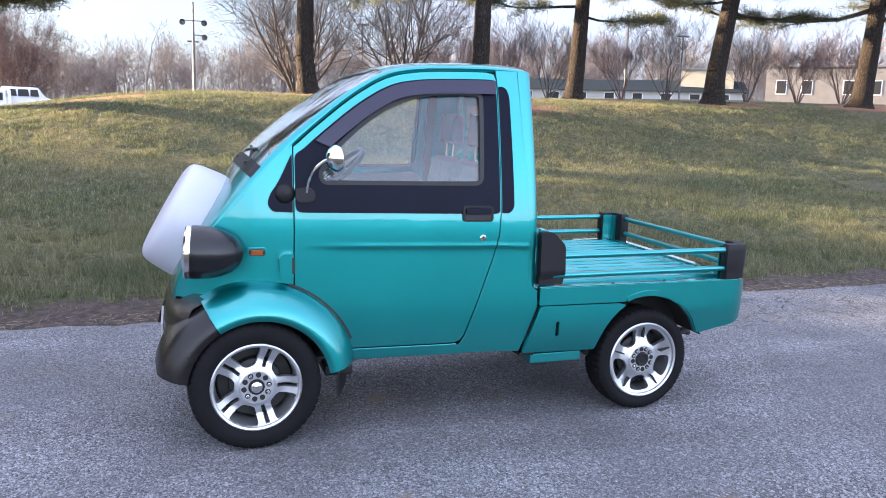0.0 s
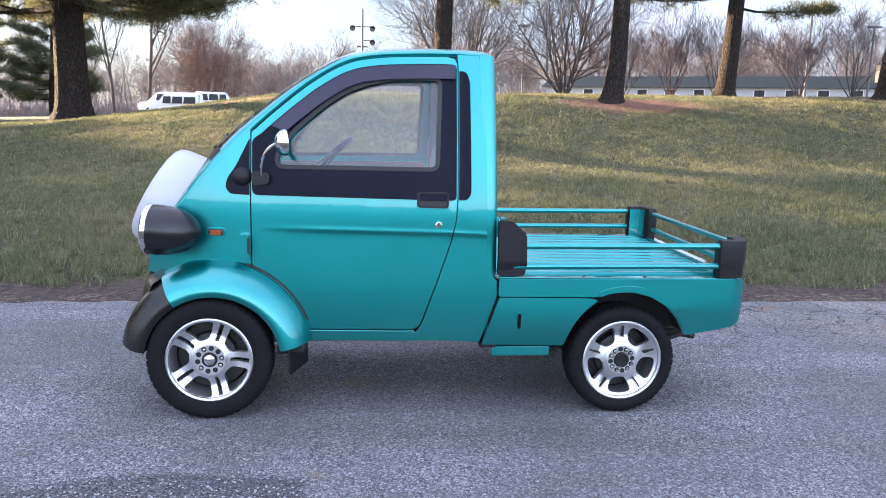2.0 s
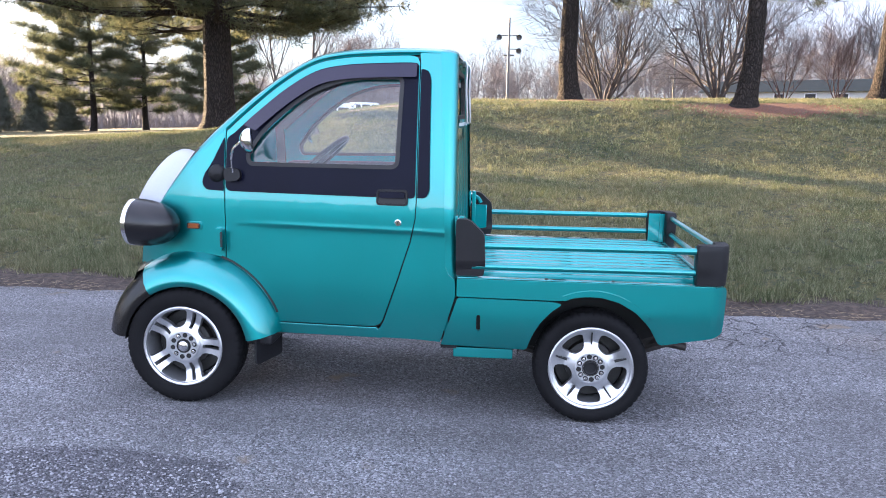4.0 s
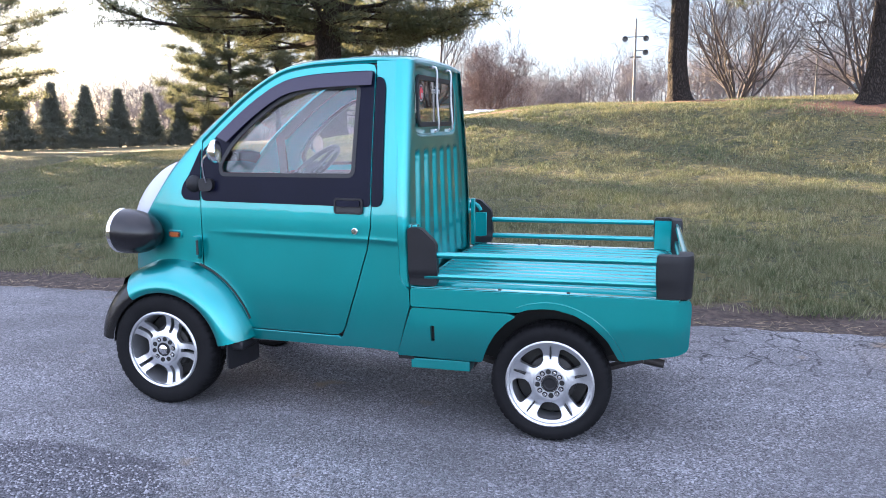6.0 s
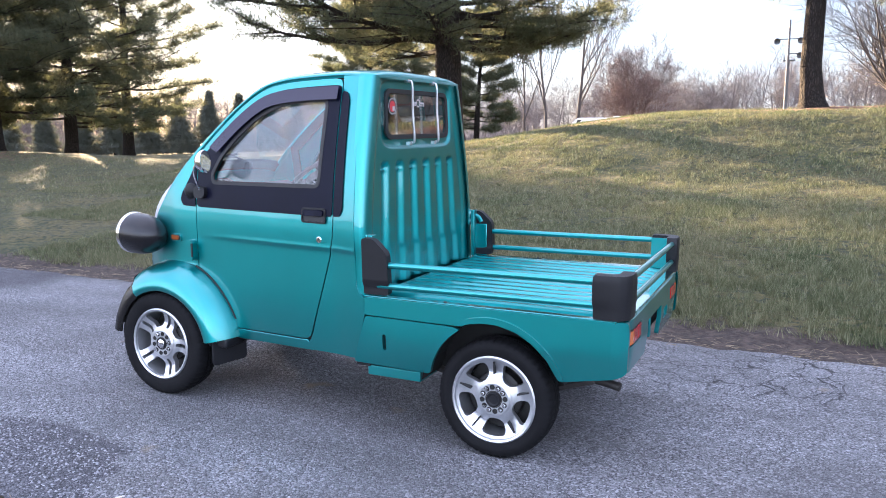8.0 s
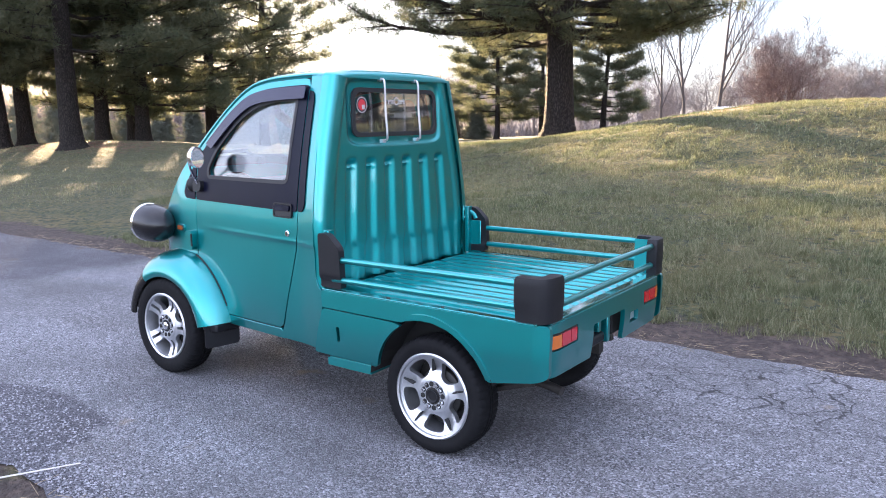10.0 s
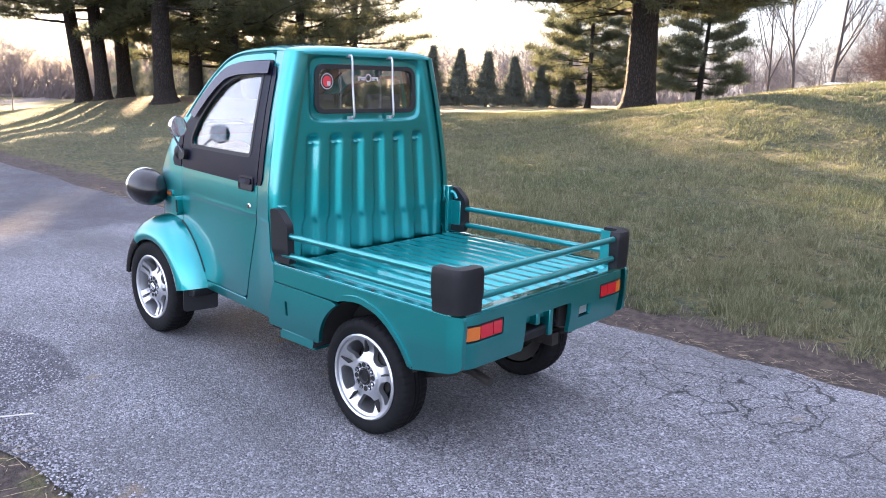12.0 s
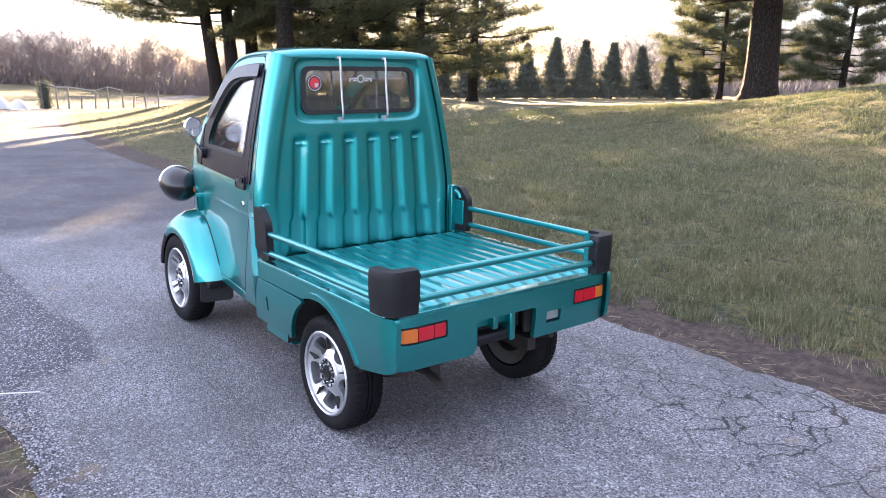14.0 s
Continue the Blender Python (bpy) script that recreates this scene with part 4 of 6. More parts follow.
for geo, nm, mt in ((sheet(front_q, [], side(), 0.02), "front_quarter_panel", PAINT), (sheet(pillar, [], side(), 0.02, 0.045, CREASE), "rear_pillar", PAINT), (sheet(sill, [], side(), 0.02), "sill", PAINT)):
    both(nm, geo, mt, bevel=0.003)

trim_shell = sheet(rounded(trim_line, [0.03, 0.03] + [0.0] * len(trim_top) + [0.02, 0.02]), [hole], side(0.005), 0.012)
for s, fn in (("near", lambda g: g), ("far", flip)):
    door = tp("door", fn(door_shell), PAINT, "teal door with a dark window surround", bevel=0.003)
    # dark sheet added behind the door gaps so no light shows through
    tp("door_gap_backing", fn(sheet(off(door_line + door_line[:1], -0.016)[:-1], [off(door_line + door_line[:1], 0.03)[:-1]], side(-0.034), 0.012)), SEAL, "black sheet added behind the door gaps", parent=door)
    tp("window_surround", fn(trim_shell), NAVY, "dark blue plastic", parent=door, bevel=0.003)
    pane = tp("window_pane", fn(sheet(window_line, [], side(-0.009), 0.004)), PANE, parent=door)
    pane.visible_shadow = False
    seal_v = [(u, v) for u, v in off(window_line + window_line[:1], -0.014)][:-1]
    tp("window_seal", fn(sheet(seal_v, [off(window_line + window_line[:1], 0.004)[:-1]], side(0.007), 0.012)), SEAL, parent=door)
    visor_in = [p for p in off(edge, 0.108) if 0.30 < p[0] < 1.035]
    visor_out = [p for p in off(edge, 0.05) if 0.25 < p[0] < 1.03]
    tp("rain_visor", fn(sheet(visor_out + [(1.038, 1.54), (1.036, 1.487)] + [p for p in reversed(visor_in)], [], side(0.024), 0.005)), VISOR, "smoked violet visor", parent=door, bevel=0.002)
    tp("handle_frame", fn(sheet(rounded([(0.876, 0.935), (0.876, 1.004), (1.014, 1.004), (1.014, 0.935)], 0.016), [rounded([(0.884, 0.943), (0.884, 0.996), (1.006, 0.996), (1.006, 0.943)], 0.012)], side(0.011), 0.015)), BLACK, parent=door, bevel=0.003)
    # black plate stands in for the shade in the teal scoop
    tp("handle_recess_shade", fn(sheet(rounded([(0.882, 0.941), (0.882, 0.998), (1.008, 0.998), (1.008, 0.941)], 0.012), [], side(0.0065), 0.008)), SEAL, parent=door)
    tp("door_handle", fn(sheet(rounded([(0.888, 0.968), (0.888, 0.994), (1.002, 0.994), (1.002, 0.968)], 0.010), [], side(0.018), 0.010)), NAVY, "dark pull handle", parent=door, bevel=0.004)
    lock_at = Matrix.Translation((0.972, -half_width(0.972, 0.861) - 0.002, 0.861))
    tp("door_lock", fn(moved(lathe([(0.0, -0.004), (0.011, -0.004), (0.0145, -0.001), (0.0145, 0.006)], 20), lock_at)), CHROME, parent=door)
    tp("keyhole", fn(moved(box(-0.0015, 0.0015, -0.006, -0.003, -0.006, 0.006), lock_at)), SEAL, parent=door)
    tp("door_lining", fn(sheet([(u, v) for u, v in rounded([(0.2, 0.45), (0.2, 1.06), (1.0, 1.06), (1.0, 0.45)], 0.05)], [], side(-0.05), 0.02)), TRIM, parent=door)

for fn in (lambda g: g, flip):
    tp("pillar_trim", fn(sheet(rounded([(1.056, belt + 0.003), (1.054, 1.52), (1.085, 1.515), (1.099, 1.48), (1.108, 1.0), (1.09, belt + 0.003)], [0.004, 0.01, 0.02, 0.02, 0.03, 0.03]), [], side(0.006), 0.01)), NAVY, "dark blue plastic", bevel=0.003)
    tp("front_trim", fn(sheet(rounded([(HINGE - 0.005, belt), (HINGE - 0.005, 1.21), (0.10, 1.09), (0.065, 1.04), (0.055, 1.0), (0.075, belt + 0.003)], [0.004, 0.01, 0.05, 0.03, 0.02, 0.03]), [], side(0.006), 0.01)), NAVY, "dark blue plastic", bevel=0.003)
    # mirror: mount, arm and round head
    tp("mirror_base", fn(sheet(rounded([(0.172, 1.01), (0.165, 1.075), (0.245, 1.07), (0.248, 1.02)], 0.025), [], side(0.03), 0.03)), BLACK, bevel=0.006)
    cap_at = Matrix.Translation((0.128, -half_width(0.128, 1.045) - 0.004, 1.045)) @ Matrix.Scale(0.55, 4, (0, 1, 0))
    tp("side_cap", fn(moved(lathe([(0.0, -0.045), (0.018, -0.042), (0.032, -0.03), (0.04, -0.012), (0.042, 0.0)], 24), cap_at)), BLACK, "black domed cap")
    arm = tp("mirror_arm", fn(tube(curve([(0.212, -0.475, 1.055), (0.216, -0.50, 1.10), (0.236, -0.535, 1.155), (0.27, -0.548, 1.188), (0.30, -0.548, 1.198)], 5), 0.006, 8)), CHROME)
    head_at = pose(0.318, -0.55, 1.20, 0, -4, 14)
    tp("mirror_head", fn(moved(lathe([(0.0, -0.042), (0.02, -0.04), (0.038, -0.03), (0.052, -0.014), (0.056, 0.0), (0.054, 0.008), (0.05, 0.009)], 28, "x"), head_at)), CHROME, "chrome mirror shell", parent=arm)
    tp("mirror_glass", fn(moved(lathe([(0.0, 0.008), (0.051, 0.008)], 28, "x"), head_at)), MIRROR, parent=arm)
    # hinge, side marker, headlamp
    tp("door_hinge", fn(sheet(rounded([(0.10, 0.715), (0.098, 0.785), (0.118, 0.80), (0.158, 0.80), (0.158, 0.695), (0.12, 0.69)], 0.03), [], side(0.036), 0.036)), PAINT, bevel=0.014)
    tp("hinge_slot", fn(sheet(rounded([(0.150, 0.715), (0.150, 0.785), (0.160, 0.785), (0.160, 0.715)], 0.004), [], side(0.039), 0.006)), SEAL)
    mk = [(-0.028, 0.783), (-0.028, 0.823), (0.052, 0.823), (0.052, 0.783)]
    tp("marker_rim", fn(sheet(rounded(mk, 0.014), [], side(0.008), 0.012)), PAINT, bevel=0.003)
    tp("marker_gasket", fn(sheet(rounded([(-0.021, 0.789), (-0.021, 0.817), (0.045, 0.817), (0.045, 0.789)], 0.012), [], side(0.0115), 0.01)), SEAL)
    tp("marker_lamp", fn(sheet(rounded([(-0.017, 0.792), (-0.017, 0.814), (0.041, 0.814), (0.041, 0.792)], 0.01), [], side(0.013), 0.01)), ORANGE, "amber side marker", bevel=0.003)
    pod_at = pose(-0.172, -0.478, 0.812, 0, 3, -5)
    pod = tp("headlamp", fn(moved(lathe([(0.0, 0.128), (0.022, 0.125), (0.05, 0.112), (0.076, 0.084), (0.094, 0.045), (0.104, 0.0), (0.108, -0.05), (0.107, -0.075)], 36, "x"), pod_at)), POD, "gloss black bullet-shaped headlamp pod")
    tp("lamp_rim", fn(moved(lathe([(0.107, -0.074), (0.1095, -0.08), (0.109, -0.092), (0.102, -0.099), (0.092, -0.10)], 36, "x"), pod_at)), CHROME, parent=pod)
    tp("reflector", fn(moved(lathe([(0.0, -0.05), (0.05, -0.06), (0.094, -0.096)], 36, "x"), pod_at)), CHROME, parent=pod)
    tp("lens", fn(moved(lathe([(0.0, -0.110), (0.05, -0.107), (0.094, -0.099)], 36, "x"), pod_at)), LENS, parent=pod)

# roof, screen and nose: one strip over the side edges
def over(i, v):
    """A point of the strip over edge point i; v from -1 to 1 across."""
    x, z = edge[i]
    a, b = np.array(edge[max(i - 1, 0)]), np.array(edge[min(i + 1, len(edge) - 1)])
    t = (b - a) / np.linalg.norm(b - a)
    nx, nz = -t[1], t[0]
    w = half_width(x, z)
    s = min(1.0, max(0.0, (z - 0.75) / 0.35))
    drop = 0.035 + 0.03 * max(0.0, min(1.0, (1.5 - z) / 0.3))
    drop = drop * s + 0.02 * (1 - s)
    ang = math.pi / 2 * v
    y = w * math.copysign(abs(math.sin(ang)) ** 0.6, v) if abs(v) < 1 else w * v
    h = drop * max(0.0, 1 - abs(y / w) ** 3.2) ** 0.45
    return (x + nx * h, y, z + nz * h)


def strip(i0, i1, v0, v1, nv, lift=0.0, solid=0.012):
    rows = [[over(i, v0 + (v1 - v0) * k / nv) for k in range(nv + 1)] for i in range(i0, i1 + 1)]
    v, f = grid(rows)
    back = [(x, y * 0.985, z - solid) for x, y, z in v]
    k, m, n = len(v), nv + 1, i1 - i0 + 1
    rim = [(j, j + 1) for j in range(m - 1)] + [((i + 1) * m - 1, (i + 2) * m - 1) for i in range(n - 1)] + [((n - 1) * m + j + 1, (n - 1) * m + j) for j in range(m - 1)] + [((i + 1) * m, i * m) for i in range(n - 1)]
    return v + back, f + [tuple(q + k for q in reversed(g)) for g in f] + [(b, a, a + k, b + k) for a, b in rim]


def index_at(x):
    return min(range(len(edge)), key=lambda i: abs(edge[i][0] - x))


i_cowl, i_sill, i_head, n_e = index_at(0.0), index_at(0.06), index_at(0.55), len(edge) - 1
tp("roof_panel", strip(i_head, n_e, -1, 1, 40), PAINT)
tp("bonnet", strip(0, i_cowl, -1, 1, 40), PAINT)
tp("cowl", strip(i_cowl, i_sill, -0.8, 0.8, 24), BLACK, "black cowl under the screen")
screen = tp("windscreen", strip(i_sill, i_head, -0.72, 0.72, 30, solid=0.005), PANE, "raked windscreen")
screen.visible_shadow = False
for a, b in ((-1, -0.72), (0.72, 1)):
    tp("screen_pillar", strip(i_sill, i_head, a, b, 10), PAINT)
for a, b in ((-1, -0.8), (0.8, 1)):
    tp("cowl_end", strip(i_cowl, i_sill, a, b, 6), PAINT)
for s in (-1, 1):
    tp("wiper", join(tube([(0.0, 0.22 * s - 0.05, 1.16), (0.02, 0.1 * s - 0.08, 1.20), (0.035, -0.12 * s - 0.1, 1.215)], 0.007, 6), box(-0.02, 0.02, 0.2 * s - 0.06, 0.2 * s - 0.03, 1.12, 1.165)), BLACK)
tp("aerial", tube([(0.50, 0.30, 1.56), (0.56, 0.30, 1.66)], 0.003, 6), BLACK)

def rear_lip(v, k):
    """The roof's rear edge, rolling down to the back wall."""
    p0 = np.array(over(n_e, v))
    y2 = p0[1] / half_width(1.14, 1.586) * (half_width(1.16, 1.585) - 0.050)
    p2, p1 = np.array((1.214, y2, 1.575)), np.array((1.218, (p0[1] + y2) / 2, p0[2] + 0.001))
    t = k / 8
    return tuple((1 - t) ** 2 * p0 + 2 * t * (1 - t) * p1 + t * t * p2)


tp("roof_rear_edge", grid([[rear_lip(-1 + 2 * j / 40, k) for j in range(41)] for k in range(9)]), PAINT)

# spare wheel cover on the nose
spare_at = Matrix.Translation((-0.272, 0.0, 0.892)) @ Matrix.Rotation(radians(29), 4, "Y") @ Matrix.Rotation(radians(-90), 4, "Z")
cover = tp("spare_wheel_cover", moved(lathe([(0.0, -0.090), (0.12, -0.090), (0.196, -0.087), (0.218, -0.080), (0.233, -0.068), (0.241, -0.050), (0.247, -0.02), (0.254, 0.04), (0.256, 0.085)], 48), spare_at), WHITE, "white vinyl cover over the spare wheel", smooth=60)
tp("cover_band", moved(lathe([(0.25, 0.08), (0.262, 0.085), (0.262, 0.105), (0.2, 0.11)], 48), spare_at), SEAL, parent=cover)

# rear corners and back wall of the cab
def wall_x(z):
    return 1.222 - 0.022 * max(0.0, (z - 0.66) / 0.94)


def corner(k, z):
    t = math.pi / 2 * k / 12
    w, x1 = half_width(1.16, z), wall_x(z) + 0.012
    x0 = 1.14 + 0.045 * max(0.0, min(1.0, (1.586 - z) / 0.98))
    return (x0 + (x1 - x0) * math.sin(t) ** 0.6, -(w - 0.055 * (1 - max(0.0, math.cos(t)) ** 0.6)), z)


zs = np.linspace(0.36, 1.586, 32)
both("cab_corner", grid([[corner(k, z) for k in range(13)] for z in zs]), PAINT)
RIBS = [-0.345, -0.207, -0.069, 0.069, 0.207, 0.345]


def wall_half(z):
    return half_width(1.16, z) - 0.057


def relief(y, z):
    d = 0.0
    for c in RIBS:
        c *= 1 + 0.10 * max(0.0, (1.2 - z) / 0.5)
        half = 0.028 + 0.013 / (1 + math.exp((z - 0.80 + 0.012 * (c > 0)) / 0.006))
        d += 0.024 / (1 + math.exp(max(-60, min(60, (abs(y - c) - half) / 0.0046)))) / (1 + math.exp(max(-60, min(60, (z - 1.195) / 0.005))))
        d -= 0.009 * math.exp(-(((y - c) / 0.018) ** 2 + ((z - 1.165) / 0.006) ** 2))
    q = (abs(y) / 0.36) ** 8 + (abs(z - 1.42) / 0.152) ** 8
    d += 0.012 / (1 + math.exp(min(60.0, (q - 1) * 12)))
    d += 0.010 / (1 + math.exp(max(-60, min(60, (abs(y) - wall_half(z) + 0.045) / 0.0045))))
    return d


def back_wall(u, v, d):
    return (wall_x(v) - relief(u, v) - d, u, v)


outline = [(-wall_half(z), z) for z in np.linspace(0.63, 1.585, 14)] + [(wall_half(z), z) for z in np.linspace(1.585, 0.63, 14)]
rw = rounded([(-0.326, 1.312), (-0.318, 1.528), (0.318, 1.528), (0.326, 1.312)], 0.05, 6)
wall_geo = sheet(outline, [rw], back_wall, 0.01, 0.006)
tp("back_wall", wall_geo, PAINT, "ribbed teal back wall of the cab", smooth=50)
tp("lower_back_wall", box(1.15, 1.16, -0.53, 0.53, 0.36, 0.64), PAINT)
rear_pane = tp("rear_window", sheet(rounded([(-0.335, 1.304), (-0.327, 1.536), (0.327, 1.536), (0.335, 1.304)], 0.055, 6), [], lambda u, v, d: (wall_x(v) - 0.016 - d, u, v), 0.004), PANE_D, "tinted rear window")
rear_pane.visible_shadow = False
inner = rounded([(-0.312, 1.326), (-0.304, 1.514), (0.304, 1.514), (0.312, 1.326)], 0.04, 6)
tp("rear_window_seal", sheet(rounded([(-0.334, 1.305), (-0.326, 1.535), (0.326, 1.535), (0.334, 1.305)], 0.055, 6), [inner], lambda u, v, d: (wall_x(v) - 0.006 - d, u, v), 0.01), SEAL, bevel=0.002)
for y in (-0.131, 0.131):
    bar = tp("window_bar", tube(curve([(1.212, y - 0.004, 1.572), (1.232, y - 0.004, 1.56), (1.232, y, 1.43), (1.238, y + 0.004, 1.30), (1.22, y + 0.004, 1.288)], 5), 0.0055, 8), ALLOY, "pale metal bar across the rear window")
    for z in (1.575, 1.283):
        tp("bar_foot", box(1.196 if z > 1.4 else 1.202, 1.214 if z > 1.4 else 1.222, y - 0.012, y + 0.012, z - 0.008, z + 0.008), ALLOY, parent=bar)
sx = wall_x(1.46) - 0.013
stick = tp("round_sticker", moved(lathe([(0.0, 0.0), (0.040, 0.0), (0.040, -0.001)], 32, "x"), Matrix.Translation((sx, -0.255, 1.455))), DECAL_K, "round black, white and red sticker", parent=rear_pane)
tp("sticker_ring", moved(lathe([(0.033, 0.0008), (0.037, 0.0008)], 32, "x"), Matrix.Translation((sx, -0.255, 1.455))), DECAL_W, parent=rear_pane)
tp("sticker_disc", moved(lathe([(0.0, 0.001), (0.026, 0.001)], 24, "x"), Matrix.Translation((sx, -0.255, 1.455))), material("red_decal", (0.5, 0.03, 0.04), 0.5), parent=rear_pane)
tp("sticker_patch", box(sx, sx + 0.002, -0.255, -0.236, 1.435, 1.455), DECAL_W, parent=rear_pane)
emblem = join(moved(lathe([(0.014, 0.0), (0.020, 0.0)], 20, "x"), Matrix.Translation((sx, 0.005, 1.475))), box(sx - 0.001, sx, -0.06, -0.018, 1.472, 1.48), box(sx - 0.001, sx, 0.028, 0.07, 1.472, 1.48), box(sx - 0.001, sx, -0.06, -0.052, 1.46, 1.472), box(sx - 0.001, sx, 0.062, 0.07, 1.46, 1.472), box(sx - 0.001, sx, -0.04, -0.018, 1.463, 1.469), box(sx - 0.001, sx, 0.028, 0.05, 1.463, 1.469))
tp("emblem_decal", emblem, DECAL_W, parent=rear_pane)
for y0, y1, z1 in ((-0.205, -0.193, 1.395), (-0.187, -0.178, 1.40), (-0.172, -0.163, 1.40), (-0.157, -0.147, 1.385), (-0.120, -0.098, 1.385), (-0.088, -0.066, 1.385), (-0.056, -0.036, 1.385), (0.165, 0.178, 1.40), (0.188, 0.2, 1.40)):
    tp("decal_bar", box(sx - 0.014, sx - 0.012, y0, y1, 1.345, z1), DECAL_K, parent=rear_pane)

# front bumper, wings, mud flaps
def ring_arc(cx, cz, r0, r1, a0, a1, y0, y1, n=28, bulge=0.0):
    """A flared arch: section of some width swept round a wheel."""
    rings = []
    for k in range(n + 1):
        a = radians(a0 + (a1 - a0) * k / n)
        c, s = math.cos(a), math.sin(a)
        sec = [(r0, y0 + 0.02), (r0 - 0.008, y0 + 0.006), (r0, y0), (r0 + 0.02, y0 - 0.002), (r0 + 0.45 * (r1 - r0), y0 + 0.012 - bulge * 0.2), (r0 + 0.8 * (r1 - r0), y0 + 0.055), (r1, y0 + 0.10), (r1 + 0.012, y1), (r1 - 0.01, y1), (r1 - 0.02, y0 + 0.11), (r0 + 0.5 * (r1 - r0), y0 + 0.035), (r0 + 0.02, y0 + 0.02)]
        rings.append([(cx + r * c, y, cz + r * s) for r, y in sec])
    return loft(rings)


both("front_wing", ring_arc(0.01, 0.258, 0.296, 0.415, 122, 10, -0.598, -0.42), PAINT, "bulging teal wheel arch", smooth=50)
both("bumper_end", ring_arc(0.01, 0.258, 0.294, 0.402, 171, 122.6, -0.592, -0.30), BUMPER, "black plastic bumper end", smooth=50)
joint = [(0.01 + 0.428 * math.cos(a), 0.258 + 0.428 * math.sin(a)) for a in np.radians(np.linspace(72, 22, 14))]
both("wing_joint", sheet(off(joint, -0.004) + list(reversed(off(joint, 0.006))), [], side(0.0025), 0.006), SEAL)
well = [[(0.01 + q * math.cos(a), y, 0.262 + q * math.sin(a)) for q, y in ((0.300, -0.56), (0.300, -0.36), (0.12, -0.355))] for a in np.radians(np.linspace(4, 176, 28))]
both("wheel_well", grid(well), DARK)
bump_rows = []
for k in range(25):
    y = -0.5 + 1.0 * k / 24
    c = 1 - (abs(y) / 0.56) ** 3
    xf = -0.245 - 0.115 * c
    bump_rows.append([(xf + 0.10, y, 0.235), (xf + 0.03, y, 0.24), (xf, y, 0.30), (xf - 0.008, y, 0.42), (xf + 0.004, y, 0.52), (xf + 0.03, y, 0.585), (xf + 0.09, y, 0.62), (xf + 0.16, y, 0.62)])
tp("front_bumper", grid(bump_rows), BUMPER, "black plastic front bumper", smooth=60)
tp("number_plate", box(-0.375, -0.366, -0.165, 0.165, 0.36, 0.44), DECAL_W)
both("mud_flap", moved(sheet(rounded([(-0.075, -0.13), (-0.07, 0.04), (0.10, 0.04), (0.095, -0.12)], 0.02), [], lambda u, v, d: (0.355 + 0.40 * u + d + 0.04 * (v < -0.05) * (-v - 0.05), u, v), 0.008), Matrix.Translation((0.0, -0.50, 0.32))), BLACK, "black rubber mud flap")
both("wing_liner", box(0.28, 0.40, -0.55, -0.35, 0.28, 0.325), BLACK, bevel=0.01)

# cabin inside
tp("cab_floor", box(-0.1, 1.17, -0.45, 0.45, 0.31, 0.335), TRIM)
tp("firewall", box(-0.05, -0.02, -0.36, 0.36, 0.33, 1.0), TRIM)
dash_sec = [(-0.03, 0.75), (-0.03, 1.03), (0.10, 1.05), (0.22, 1.01), (0.26, 0.95), (0.24, 0.82), (0.15, 0.75)]
tp("dashboard", loft([[(x, y, z) for x, z in dash_sec] for y in np.linspace(-0.395, 0.395, 9)]), TRIM, bevel=0.01)
for y in (-0.02,):
    seat = tp("seat", loft([[(x, q, z) for x, z in ((0.55, 0.55), (0.54, 0.66), (0.60, 0.70), (0.95, 0.66), (1.0, 0.6), (0.95, 0.52))] for q in (y - 0.36, y - 0.34, y + 0.34, y + 0.36)]), CLOTH, "grey cloth seat", bevel=0.03)
    for q in (-0.22, 0.2):
        tp("seat_back", loft([[(x, q + w, z) for x, z in ((0.93, 0.66), (0.98, 0.90), (1.03, 1.15), (1.08, 1.18), (1.12, 1.12), (1.08, 0.66))] for w in (-0.19, -0.17, 0.17, 0.19)]), CLOTH, parent=seat, bevel=0.03)
        tp("head_rest", loft([[(x, q + w, z) for x, z in ((1.045, 1.24), (1.05, 1.36), (1.075, 1.40), (1.11, 1.38), (1.11, 1.24))] for w in (-0.11, -0.095, 0.095, 0.11)]), CLOTH, parent=seat, bevel=0.025)
        for w in (-0.05, 0.05):
            tp("rest_post", tube([(1.07, q + w, 1.15), (1.075, q + w, 1.26)], 0.006, 8), CHROME, parent=seat)
wheel_at = Matrix.Translation((0.46, 0.16, 1.08)) @ Matrix.Rotation(radians(-42), 4, "Y")
ring = [[((0.175 + 0.013 * math.cos(b)) * math.cos(a), (0.175 + 0.013 * math.cos(b)) * math.sin(a), 0.013 * math.sin(b)) for b in (2 * math.pi * j / 10 for j in range(10))] for a in (2 * math.pi * k / 40 for k in range(40))]
sw = tp("steering_wheel", moved(join(grid(ring, True, True), box(-0.175, 0.175, -0.02, 0.02, -0.015, 0.0), moved(lathe([(0.0, 0.02), (0.05, 0.018), (0.06, -0.02)], 20, "z"), Matrix.Identity(4))), wheel_at), BLACK)
tp("steering_column", tube([(0.46, 0.16, 1.07), (0.20, 0.16, 0.84)], 0.03, 10), BLACK, parent=sw)
tp("roof_lining", moved(strip(i_head, n_e, -0.9, 0.9, 20), Matrix.Translation((0, 0, -0.03))), TRIM)

